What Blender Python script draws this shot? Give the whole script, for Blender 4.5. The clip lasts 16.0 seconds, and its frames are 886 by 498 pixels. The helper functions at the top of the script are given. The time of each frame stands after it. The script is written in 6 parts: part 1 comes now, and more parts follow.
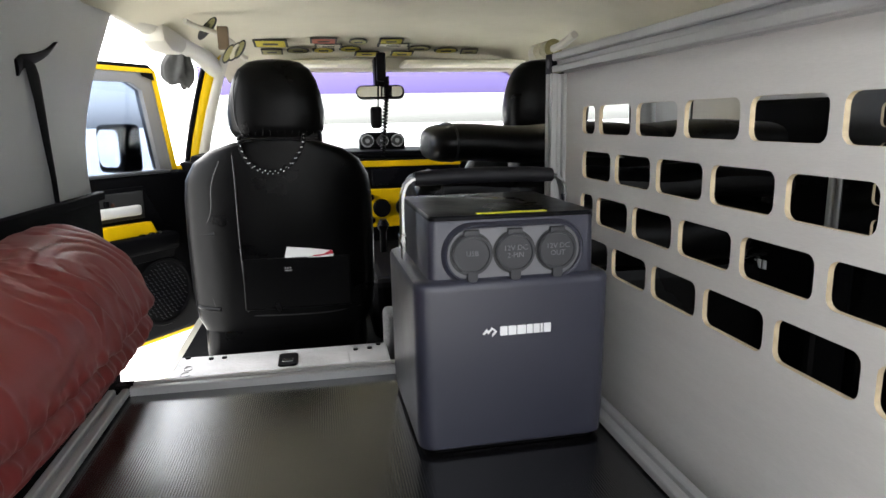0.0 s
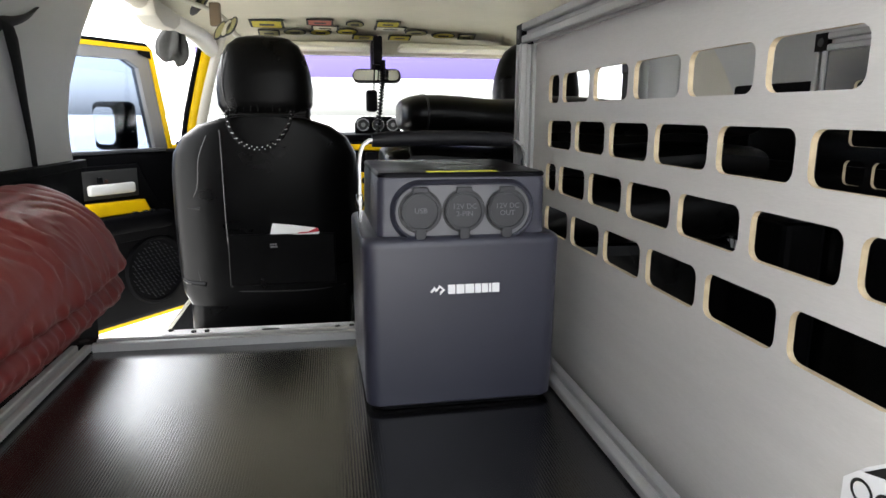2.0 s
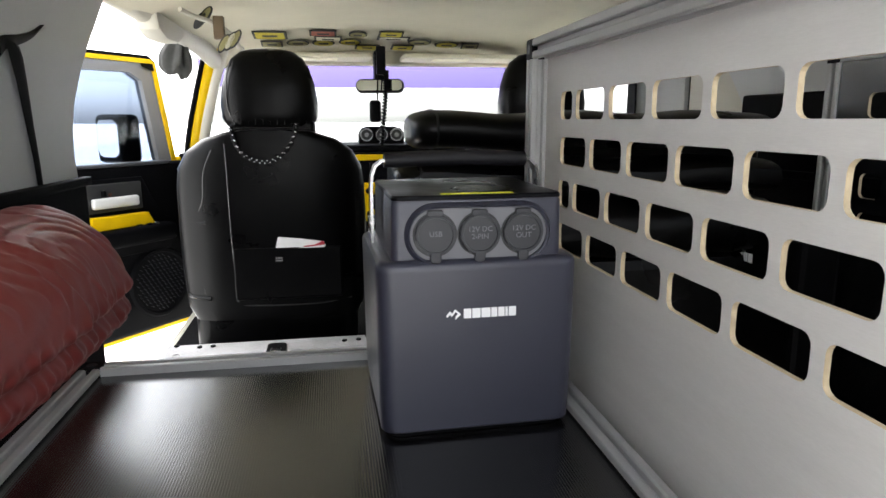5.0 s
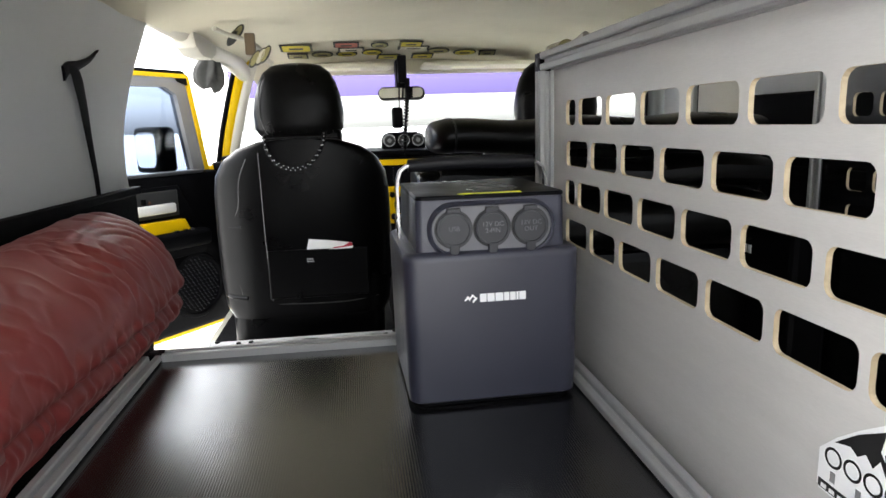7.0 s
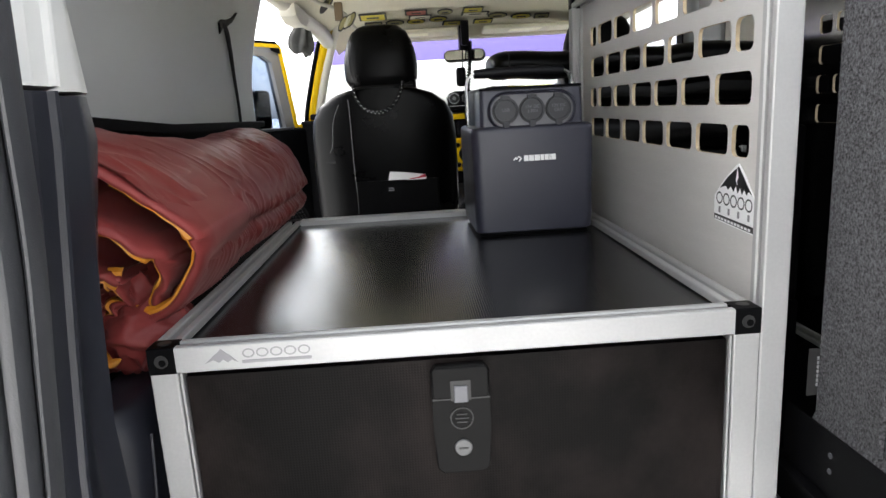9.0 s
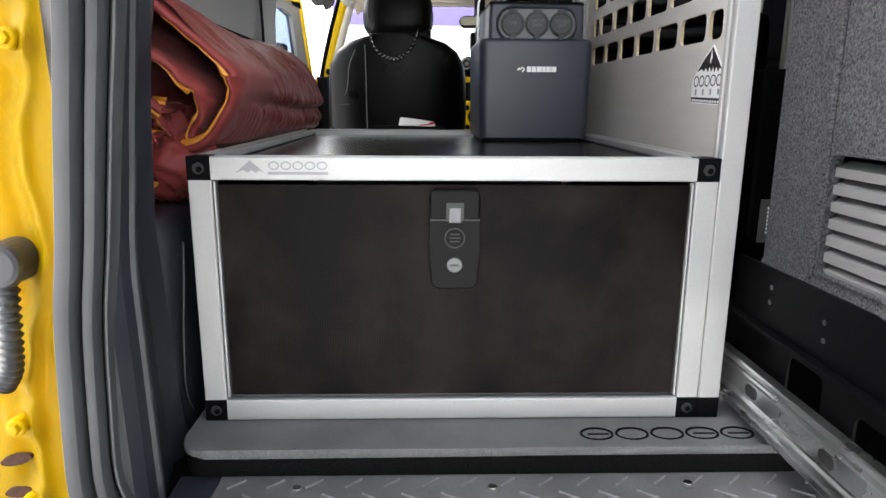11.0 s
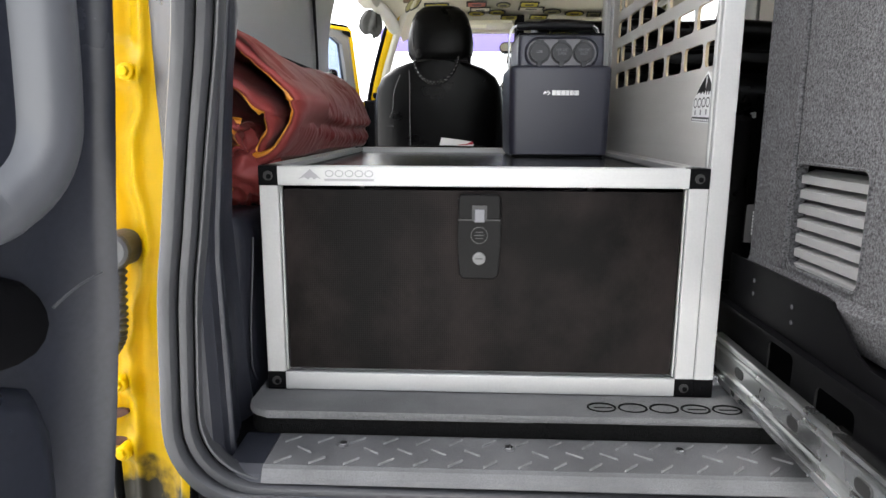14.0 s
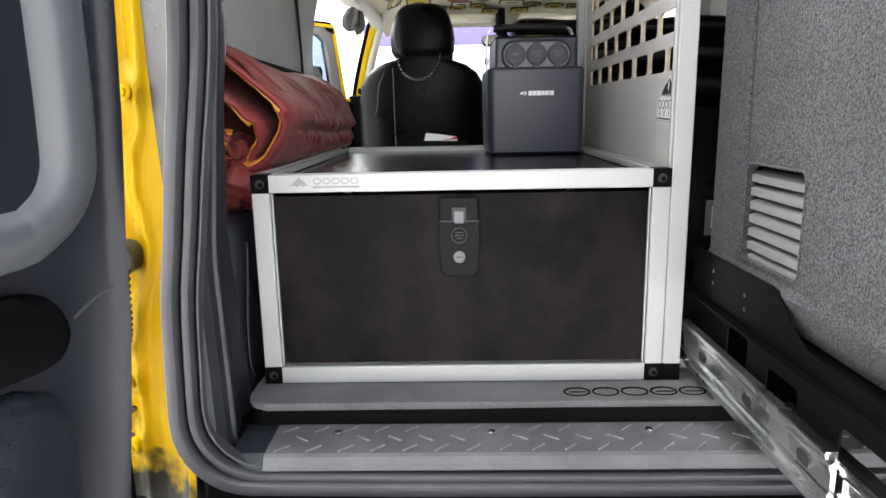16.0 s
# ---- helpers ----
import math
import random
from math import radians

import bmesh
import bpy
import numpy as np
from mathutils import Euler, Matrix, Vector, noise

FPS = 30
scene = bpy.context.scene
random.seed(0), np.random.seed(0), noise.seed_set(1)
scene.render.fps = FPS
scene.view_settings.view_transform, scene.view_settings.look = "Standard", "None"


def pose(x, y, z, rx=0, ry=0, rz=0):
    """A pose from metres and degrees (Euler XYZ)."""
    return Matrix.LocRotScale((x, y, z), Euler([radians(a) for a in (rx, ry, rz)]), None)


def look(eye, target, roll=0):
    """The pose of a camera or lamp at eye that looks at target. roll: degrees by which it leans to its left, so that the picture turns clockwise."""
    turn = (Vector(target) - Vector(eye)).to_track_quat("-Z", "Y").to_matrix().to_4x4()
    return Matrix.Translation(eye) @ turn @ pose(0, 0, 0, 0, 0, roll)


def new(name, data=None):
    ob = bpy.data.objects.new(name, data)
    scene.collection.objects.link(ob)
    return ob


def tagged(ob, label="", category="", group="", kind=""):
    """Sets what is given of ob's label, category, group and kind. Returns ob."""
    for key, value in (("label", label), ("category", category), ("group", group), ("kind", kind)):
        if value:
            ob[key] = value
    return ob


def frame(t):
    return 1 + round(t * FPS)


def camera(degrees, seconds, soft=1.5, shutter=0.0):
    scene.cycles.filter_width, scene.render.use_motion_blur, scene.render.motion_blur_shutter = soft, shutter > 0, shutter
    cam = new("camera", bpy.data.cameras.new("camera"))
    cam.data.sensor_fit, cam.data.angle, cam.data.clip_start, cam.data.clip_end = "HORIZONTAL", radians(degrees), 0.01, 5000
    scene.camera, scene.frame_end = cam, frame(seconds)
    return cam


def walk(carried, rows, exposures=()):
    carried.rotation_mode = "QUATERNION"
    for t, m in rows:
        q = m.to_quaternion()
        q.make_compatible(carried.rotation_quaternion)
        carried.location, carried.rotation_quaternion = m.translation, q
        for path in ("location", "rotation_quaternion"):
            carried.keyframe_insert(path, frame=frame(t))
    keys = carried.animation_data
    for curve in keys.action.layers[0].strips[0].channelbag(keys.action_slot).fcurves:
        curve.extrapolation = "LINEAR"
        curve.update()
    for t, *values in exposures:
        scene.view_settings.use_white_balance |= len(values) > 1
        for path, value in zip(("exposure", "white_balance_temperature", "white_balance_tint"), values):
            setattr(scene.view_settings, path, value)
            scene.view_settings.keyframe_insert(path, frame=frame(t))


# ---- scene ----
cam = camera(68.6, 16.0)
PATH = [
    (0, (0.27, -0.113, 1.515), (0.624, 1.817, 1.125), -1.0),
    (0.5, (0.289, -0.112, 1.497), (0.625, 1.821, 1.109), -0.9),
    (1, (0.306, -0.113, 1.486), (0.632, 1.821, 1.098), -0.5),
    (1.5, (0.321, -0.123, 1.481), (0.645, 1.811, 1.086), -0.1),
    (2, (0.322, -0.133, 1.481), (0.656, 1.796, 1.074), 0.3),
    (2.5, (0.317, -0.143, 1.489), (0.664, 1.782, 1.073), 0.6),
    (3, (0.316, -0.15, 1.493), (0.67, 1.773, 1.072), 0.6),
    (3.5, (0.311, -0.147, 1.497), (0.662, 1.776, 1.077), 0.4),
    (4, (0.31, -0.123, 1.49), (0.657, 1.803, 1.076), 0.1),
    (4.2, (0.312, -0.114, 1.491), (0.654, 1.814, 1.086), 0.1),
    (6.5, (0.309, -0.157, 1.5), (0.598, 1.785, 1.115), -1.4),
    (7, (0.302, -0.208, 1.503), (0.561, 1.738, 1.122), -1.7),
    (7.5, (0.289, -0.313, 1.508), (0.507, 1.637, 1.124), -2.0),
    (8, (0.268, -0.481, 1.488), (0.446, 1.471, 1.091), -2.4),
    (8.5, (0.26, -0.542, 1.447), (0.385, 1.412, 1.041), -3.0),
    (9, (0.258, -0.573, 1.402), (0.324, 1.379, 0.975), -3.3),
    (9.5, (0.262, -0.606, 1.339), (0.294, 1.342, 0.886), -3.1),
    (10, (0.257, -0.624, 1.282), (0.285, 1.323, 0.828), -2.1),
    (10.2, (0.246, -0.639, 1.27), (0.28, 1.306, 0.805), -1.5),
    (12.3, (0.276, -0.79, 1.255), (0.337, 1.171, 0.865), 1.9),
    (12.5, (0.279, -0.805, 1.256), (0.327, 1.156, 0.868), 1.8),
    (13, (0.284, -0.832, 1.255), (0.28, 1.132, 0.876), 1.2),
    (13.5, (0.28, -0.836, 1.252), (0.229, 1.128, 0.877), 0.7),
    (14, (0.271, -0.831, 1.254), (0.196, 1.131, 0.876), 0.3),
    (14.5, (0.285, -0.849, 1.275), (0.208, 1.111, 0.885), -0.2),
    (15, (0.282, -0.861, 1.27), (0.203, 1.098, 0.874), -0.7),
    (15.5, (0.287, -0.873, 1.263), (0.229, 1.085, 0.861), -1.0),
    (16, (0.284, -0.886, 1.28), (0.238, 1.07, 0.868), -1.1),
]
# world and sun
world = bpy.data.worlds.new("sky")
scene.world = world
world.use_nodes = True
wn = world.node_tree.nodes
sky = wn.new("ShaderNodeTexSky")
sky.sky_type, sky.sun_disc = "NISHITA", False
sky.sun_elevation, sky.sun_rotation = radians(50), radians(296)
sky.air_density, sky.dust_density = 1.0, 3.0
wn["Background"].inputs["Strength"].default_value = 0.15
grey = wn.new("ShaderNodeHueSaturation")
grey.inputs["Saturation"].default_value = 0.2
world.node_tree.links.new(sky.outputs[0], grey.inputs["Color"])
world.node_tree.links.new(grey.outputs[0], wn["Background"].inputs[0])
sun = new("sun", bpy.data.lights.new("sun", "SUN"))
sun.data.energy, sun.data.angle, sun.data.color = 0.9, radians(70), (1.0, 0.98, 0.96)
sun.matrix_world = look((0, 0, 0), (0.578, -0.282, -0.766))
EXPOSURE = 3.05
walk(cam, [(t, look(eye, target, roll)) for t, eye, target, roll in PATH], [(0.0, EXPOSURE), (7.5, EXPOSURE), (8.0, EXPOSURE - 0.05), (8.5, EXPOSURE - 0.35), (10.0, EXPOSURE - 0.38), (12.3, EXPOSURE - 0.2), (16.0, EXPOSURE - 0.2)])


# materials
def mat(name, colour, rough=0.5, metal=0.0, grain=0.0, scale=60.0, bump=0.0, bump_scale=200.0, blotch=0.0,
        blotch_scale=6.0, coat=0.0, spec=0.5, stretch=(1, 1, 1), rough_var=0.0, random_tint=0.0):
    m = bpy.data.materials.new(name)
    m.use_nodes = True
    nt = m.node_tree
    n, l = nt.nodes, nt.links
    b = n["Principled BSDF"]
    b.inputs["Roughness"].default_value = rough
    b.inputs["Metallic"].default_value = metal
    b.inputs["Coat Weight"].default_value = coat
    b.inputs["Specular IOR Level"].default_value = spec
    tc = n.new("ShaderNodeTexCoord")
    mp = n.new("ShaderNodeMapping")
    mp.inputs["Scale"].default_value = stretch
    l.new(tc.outputs["Object"], mp.inputs[0])

    def nz(sc, detail=4):
        t = n.new("ShaderNodeTexNoise")
        t.inputs["Scale"].default_value, t.inputs["Detail"].default_value = sc, detail
        l.new(mp.outputs[0], t.inputs["Vector"])
        return t

    def shade(socket_in, fac, low, high):
        r = n.new("ShaderNodeMapRange")
        r.inputs["From Min"].default_value, r.inputs["From Max"].default_value = 0.3, 0.7
        r.inputs["To Min"].default_value, r.inputs["To Max"].default_value = low, high
        l.new(fac, r.inputs["Value"])
        x = n.new("ShaderNodeVectorMath")
        x.operation = "SCALE"
        l.new(socket_in, x.inputs[0])
        l.new(r.outputs[0], x.inputs["Scale"])
        return x.outputs[0]

    rgb = n.new("ShaderNodeRGB")
    rgb.outputs[0].default_value = (*colour, 1)
    c = rgb.outputs[0]
    if grain:
        c = shade(c, nz(scale).outputs[0], 1 - grain, 1 + grain)
    if blotch:
        c = shade(c, nz(blotch_scale, 6).outputs[0], 1 - blotch, 1 + blotch)
    if random_tint:
        oi = n.new("ShaderNodeObjectInfo")
        c = shade(c, oi.outputs["Random"], 1 - random_tint, 1 + random_tint)
    l.new(c, b.inputs["Base Color"])
    if rough_var:
        r = n.new("ShaderNodeMapRange")
        r.inputs["From Min"].default_value, r.inputs["From Max"].default_value = 0.3, 0.7
        r.inputs["To Min"].default_value, r.inputs["To Max"].default_value = max(0.02, rough - rough_var), rough + rough_var
        l.new(nz(9, 6).outputs[0], r.inputs["Value"])
        l.new(r.outputs[0], b.inputs["Roughness"])
    if bump:
        bp = n.new("ShaderNodeBump")
        bp.inputs["Strength"].default_value, bp.inputs["Distance"].default_value = bump, 0.002
        l.new(nz(bump_scale).outputs[0], bp.inputs["Height"])
        l.new(bp.outputs[0], b.inputs["Normal"])
    return m


def ribbed(name, colour, rough, axes, pitch, strength, blotch=0.3, dust_haze=(0.3, 0.28, 0.26), dust_haze_amount=0.05, spec=0.5, smudge=7, gloss=0.0):
    """Fine moulded ribs: axes names the object axes across which they repeat."""
    m = mat(name, colour, rough, spec=spec)
    n, l = m.node_tree.nodes, m.node_tree.links
    b = n["Principled BSDF"]
    tc = n.new("ShaderNodeTexCoord")
    height = None
    for a in axes:
        w = n.new("ShaderNodeTexWave")
        w.wave_type, w.bands_direction = "BANDS", a
        w.inputs["Scale"].default_value = 0.314 / pitch
        l.new(tc.outputs["Object"], w.inputs["Vector"])
        if height is None:
            height = w.outputs["Fac"]
        else:
            mx = n.new("ShaderNodeMath")
            mx.operation = "MULTIPLY"
            l.new(height, mx.inputs[0])
            l.new(w.outputs["Fac"], mx.inputs[1])
            height = mx.outputs[0]
    bp = n.new("ShaderNodeBump")
    bp.inputs["Strength"].default_value, bp.inputs["Distance"].default_value = strength, 0.0006
    l.new(height, bp.inputs["Height"])
    l.new(bp.outputs[0], b.inputs["Normal"])
    nz = n.new("ShaderNodeTexNoise")
    nz.inputs["Scale"].default_value, nz.inputs["Detail"].default_value = smudge, 9
    nz.inputs["Roughness"].default_value, nz.inputs["Distortion"].default_value = 0.66, 0.15
    mp2 = n.new("ShaderNodeMapping")
    mp2.inputs["Scale"].default_value = (1, 1, 0.8)
    l.new(tc.outputs["Object"], mp2.inputs[0])
    l.new(mp2.outputs[0], nz.inputs["Vector"])
    r = n.new("ShaderNodeMapRange")
    r.inputs["From Min"].default_value, r.inputs["From Max"].default_value = 0.42, 0.74
    r.inputs["To Min"].default_value, r.inputs["To Max"].default_value = 0, dust_haze_amount
    l.new(nz.outputs[0], r.inputs["Value"])
    if gloss:
        g2 = n.new("ShaderNodeMapRange")
        g2.inputs["From Min"].default_value, g2.inputs["From Max"].default_value = 0.35, 0.68
        g2.inputs["To Min"].default_value, g2.inputs["To Max"].default_value = rough - gloss, rough + gloss
        l.new(nz.outputs[0], g2.inputs["Value"])
        l.new(g2.outputs[0], b.inputs["Roughness"])
    # blend towards a pale tint: dust, and reflection haze put into the colour
    mix = n.new("ShaderNodeMix")
    mix.data_type = "RGBA"
    mix.inputs["A"].default_value, mix.inputs["B"].default_value = (*colour, 1), (*dust_haze, 1)
    l.new(r.outputs[0], mix.inputs["Factor"])
    l.new(mix.outputs["Result"], b.inputs["Base Color"])
    return m


def glass(name, colour, rough=0.02):
    m = bpy.data.materials.new(name)
    m.use_nodes = True
    n, l = m.node_tree.nodes, m.node_tree.links
    n.remove(n["Principled BSDF"])
    t, g, mx = n.new("ShaderNodeBsdfTransparent"), n.new("ShaderNodeBsdfGlossy"), n.new("ShaderNodeMixShader")
    lw, p, a = n.new("ShaderNodeLayerWeight"), n.new("ShaderNodeMath"), n.new("ShaderNodeMath")
    lw.inputs["Blend"].default_value = 0.5
    p.operation, p.inputs[1].default_value = "POWER", 4.0
    a.operation, a.inputs[1].default_value, a.inputs[2].default_value = "MULTIPLY_ADD", 0.6, 0.04
    l.new(lw.outputs["Facing"], p.inputs[0])
    l.new(p.outputs[0], a.inputs[0])
    t.inputs[0].default_value = (*colour, 1)
    g.inputs["Roughness"].default_value = rough
    l.new(a.outputs[0], mx.inputs[0])
    l.new(t.outputs[0], mx.inputs[1])
    l.new(g.outputs[0], mx.inputs[2])
    l.new(mx.outputs[0], n["Material Output"].inputs[0])
    return m


ALU = mat("anodised_aluminium", (0.40, 0.40, 0.395), 0.5, 0.45, grain=0.03, scale=300, rough_var=0.06, bump=0.03, bump_scale=400)
BLACK_PL = mat("black_plastic", (0.003, 0.003, 0.0034), 0.40, spec=0.035, bump=0.1, bump_scale=900, blotch=0.2)
DARK_TRIM = mat("dark_grey_trim", (0.016, 0.0172, 0.0235), 0.34, spec=0.45, bump=0.25, bump_scale=1500, blotch=0.25, rough_var=0.08)
BLACK_TRIM = mat("black_trim", (0.0022, 0.0022, 0.0026), 0.6, spec=0.03, bump=0.15, bump_scale=1500, blotch=0.2)
GREY_TRIM = mat("grey_panel", (0.39, 0.398, 0.398), 0.5, bump=0.15, bump_scale=1800, blotch=0.04, blotch_scale=3)
PALE_TRIM = mat("pale_grey_trim", (0.56, 0.56, 0.54), 0.5, bump=0.15, bump_scale=1800, blotch=0.05, blotch_scale=4)
PANEL_GREY = mat("grey_laminate", (0.54, 0.524, 0.50), 0.42, bump=0.08, bump_scale=250, grain=0.03, scale=150, blotch=0.04, stretch=(1, 1, 8))
BIRCH = mat("birch_edge", (0.42, 0.34, 0.22), 0.7, grain=0.15, scale=120)
# the faint tint lifts the top in place of missing reflections
TABLE = ribbed("black_ribbed_laminate", (0.003, 0.003, 0.0035), 0.19, ("X",), 0.0026, 0.11, dust_haze_amount=0.012, spec=0.62)
TABLE.node_tree.nodes["Principled BSDF"].inputs["IOR"].default_value = 1.75
# dust smudges, with the front's glossy haze painted into the same tint
DRAWER = ribbed("black_mesh_laminate", (0.0024, 0.0019, 0.0018), 0.42, ("X", "Z"), 0.0028, 0.25, dust_haze=(0.150, 0.114, 0.106), dust_haze_amount=0.15, spec=0.06, smudge=5, gloss=0.12)
HEADLINER = mat("cream_headliner", (0.48, 0.45, 0.34), 0.95, bump=0.2, bump_scale=1200, blotch=0.05)
LEATHER = mat("black_leather", (0.0010, 0.0010, 0.0012), 0.32, spec=0.13, bump=0.12, bump_scale=520, blotch=0.2, rough_var=0.08)
PIPING = mat("leather_piping", (0.014, 0.014, 0.015), 0.4)
YELLOW = mat("yellow_paint", (0.54, 0.345, 0.001), 0.38, spec=0.15, blotch=0.06, blotch_scale=20)
JAMB = mat("yellow_jamb_paint", (0.52, 0.335, 0.001), 0.36, spec=0.14, blotch=0.06, blotch_scale=20)
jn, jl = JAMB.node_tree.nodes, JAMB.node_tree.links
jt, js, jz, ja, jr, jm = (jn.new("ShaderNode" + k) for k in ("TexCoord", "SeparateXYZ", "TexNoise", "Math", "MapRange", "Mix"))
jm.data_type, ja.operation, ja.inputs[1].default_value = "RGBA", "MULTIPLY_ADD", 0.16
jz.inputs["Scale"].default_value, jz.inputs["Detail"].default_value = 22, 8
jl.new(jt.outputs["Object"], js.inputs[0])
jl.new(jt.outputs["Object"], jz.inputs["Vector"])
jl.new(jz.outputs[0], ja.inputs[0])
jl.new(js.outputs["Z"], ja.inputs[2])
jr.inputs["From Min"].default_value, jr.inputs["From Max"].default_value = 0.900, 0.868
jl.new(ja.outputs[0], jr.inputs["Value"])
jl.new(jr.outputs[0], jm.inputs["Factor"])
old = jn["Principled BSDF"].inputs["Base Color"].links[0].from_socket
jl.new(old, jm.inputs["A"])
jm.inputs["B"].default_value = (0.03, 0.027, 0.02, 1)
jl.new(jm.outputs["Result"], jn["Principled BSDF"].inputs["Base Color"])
STATION = mat("slate_shell", (0.029, 0.030, 0.044), 0.34, bump=0.15, bump_scale=1800, blotch=0.08, rough_var=0.06)
STATION_CAP = mat("rubber_cap", (0.020, 0.021, 0.025), 0.5, bump=0.1, bump_scale=900)
GRIP = mat("black_grip_rubber", (0.007, 0.007, 0.009), 0.55, spec=0.25, bump=0.2, bump_scale=700)
STATION_TOP = mat("gloss_black_top", (0.003, 0.003, 0.004), 0.30, spec=0.06, rough_var=0.12, bump=0.2, bump_scale=60)
LIME = mat("lime_strip", (0.62, 0.6, 0.02), 0.4)
CHROME = mat("brushed_steel", (0.32, 0.32, 0.32), 0.28, 1.0, rough_var=0.06)
ZINC = mat("zinc_steel", (0.78, 0.79, 0.79), 0.24, 1.0, rough_var=0.1, blotch=0.15, blotch_scale=15)
RECESS = mat("recess_plate", (0.13, 0.13, 0.14), 0.5, bump=0.1, bump_scale=900)
WHITE = mat("white_vinyl", (0.8, 0.8, 0.8), 0.45)
INK = mat("black_ink", (0.012, 0.012, 0.012), 0.5)
GREY_INK = mat("grey_ink", (0.22, 0.22, 0.225), 0.5)
FABRIC = mat("charcoal_heather_fabric", (0.037, 0.037, 0.040), 0.95, grain=1.0, scale=430, bump=1.0, bump_scale=430, blotch=0.22, blotch_scale=7)
NYLON = mat("maroon_nylon", (0.190, 0.033, 0.031), 0.46, spec=0.2, grain=0.06, scale=900, bump=0.12, bump_scale=110, blotch=0.1, rough_var=0.03)
BROWN = mat("rusty_shadow", (0.05, 0.016, 0.006), 0.8, grain=0.4, scale=200)
# paler than DOOR_TRIM: the ridge's highlight put into its base colour
RIDGE = mat("highlight_ridge", (0.045, 0.047, 0.054), 0.36, spec=0.7, bump=0.05, bump_scale=900)
nb = NYLON.node_tree.nodes["Principled BSDF"]
nb.inputs["Sheen Weight"].default_value, nb.inputs["Sheen Roughness"].default_value = 0.10, 0.4
nb.inputs["Sheen Tint"].default_value = (1.0, 0.62, 0.58, 1)
for nd in NYLON.node_tree.nodes:
    if nd.bl_idname == "ShaderNodeBump":
        nd.inputs["Strength"].default_value, nd.inputs["Distance"].default_value = 0.16, 0.004
        src = nd.inputs["Height"].links[0].from_node
        src.noise_type = "RIDGED_MULTIFRACTAL"
        src.inputs["Scale"].default_value, src.inputs["Detail"].default_value, src.inputs["Distortion"].default_value = 13, 2.5, 1.2
LOCK_STEEL = mat("lock_steel", (0.12, 0.12, 0.12), 0.5, 0.5, grain=0.1, scale=900)
LATCH = mat("satin_latch_plastic", (0.0055, 0.0053, 0.0053), 0.34, spec=0.08, bump=0.1, bump_scale=1200, blotch=0.15)
DOOR_TRIM = mat("scuffed_door_trim", (0.0085, 0.0097, 0.0145), 0.30, spec=0.30, bump=0.08, bump_scale=1500, grain=0.2, scale=200, rough_var=0.06)
SCUFF = mat("pale_scuff", (0.022, 0.023, 0.027), 0.6)
ORANGE = mat("orange_lining", (0.5, 0.19, 0.012), 0.5, blotch=0.15, blotch_scale=30)
SLAT = mat("louvre_plastic", (0.14, 0.14, 0.14), 0.5, bump=0.1, bump_scale=900)
RUBBER = mat("grey_rubber", (0.034, 0.035, 0.039), 0.4, spec=0.55, bump=0.15, bump_scale=800, blotch=0.25, blotch_scale=8)
MAT_GREY = mat("grey_moulded_plastic", (0.096, 0.096, 0.099), 0.55, grain=0.3, scale=900, bump=0.5, bump_scale=900, blotch=0.22, blotch_scale=12)
SLAB = mat("textured_coating", (0.115, 0.115, 0.116), 0.65, grain=0.45, scale=900, bump=0.9, bump_scale=900, blotch=0.25, blotch_scale=14)
WEB = mat("black_webbing", (0.004, 0.004, 0.0045), 0.7, spec=0.1, bump=0.3, bump_scale=900)
SNOW = mat("pale_ground", (0.74, 0.73, 0.70), 0.9, blotch=0.12, blotch_scale=0.5)
GLASS = glass("clear_glass", (0.86, 0.88, 0.88))
TINT = glass("violet_tint", (0.40, 0.365, 0.58))
MIRROR = mat("mirror_silver", (0.85, 0.86, 0.87), 0.03, 1.0)
PAPER = mat("white_paper", (0.75, 0.75, 0.74), 0.7)
RED = mat("red_print", (0.45, 0.02, 0.04), 0.6)
CREAM_PL = mat("cream_plastic", (0.42, 0.40, 0.335), 0.55, bump=0.1, bump_scale=900)


# mesh helpers
def link(name, bm, material, parent=None, label="", smooth=False, mats=(), sharp=38):
    me = bpy.data.meshes.new(name)
    bmesh.ops.recalc_face_normals(bm, faces=bm.faces)
    bm.to_mesh(me)
    bm.free()
    me.materials.append(material)
    for extra in mats:
        me.materials.append(extra)
    if smooth:
        me.shade_smooth()
        me.set_sharp_from_angle(angle=radians(sharp))
    ob = new(name, me)
    if parent:
        ob.parent = parent
    if label:
        ob["label"] = label
    return ob


def part(name, bm, material, parent, label="", smooth=False, mats=(), sharp=38):
    return link(name, bm, material, parent, label, smooth, mats, sharp)


def thing(name, label, category, group="", kind=""):
    return tagged(new(name), label, category, group, kind)


def box(x0, x1, y0, y1, z0, z1, bevel=0.0, seg=2, bm=None):
    bm = bm or bmesh.new()
    vs = [bm.verts.new((x, y, z)) for x in (x0, x1) for y in (y0, y1) for z in (z0, z1)]
    fs = [bm.faces.new([vs[i] for i in f]) for f in
          ((0, 1, 3, 2), (4, 6, 7, 5), (0, 4, 5, 1), (2, 3, 7, 6), (0, 2, 6, 4), (1, 5, 7, 3))]
    if bevel:
        es = {e for f in fs for e in f.edges}
        bmesh.ops.bevel(bm, geom=list(es), offset=bevel, segments=seg, profile=0.5, affect="EDGES")
    return bm


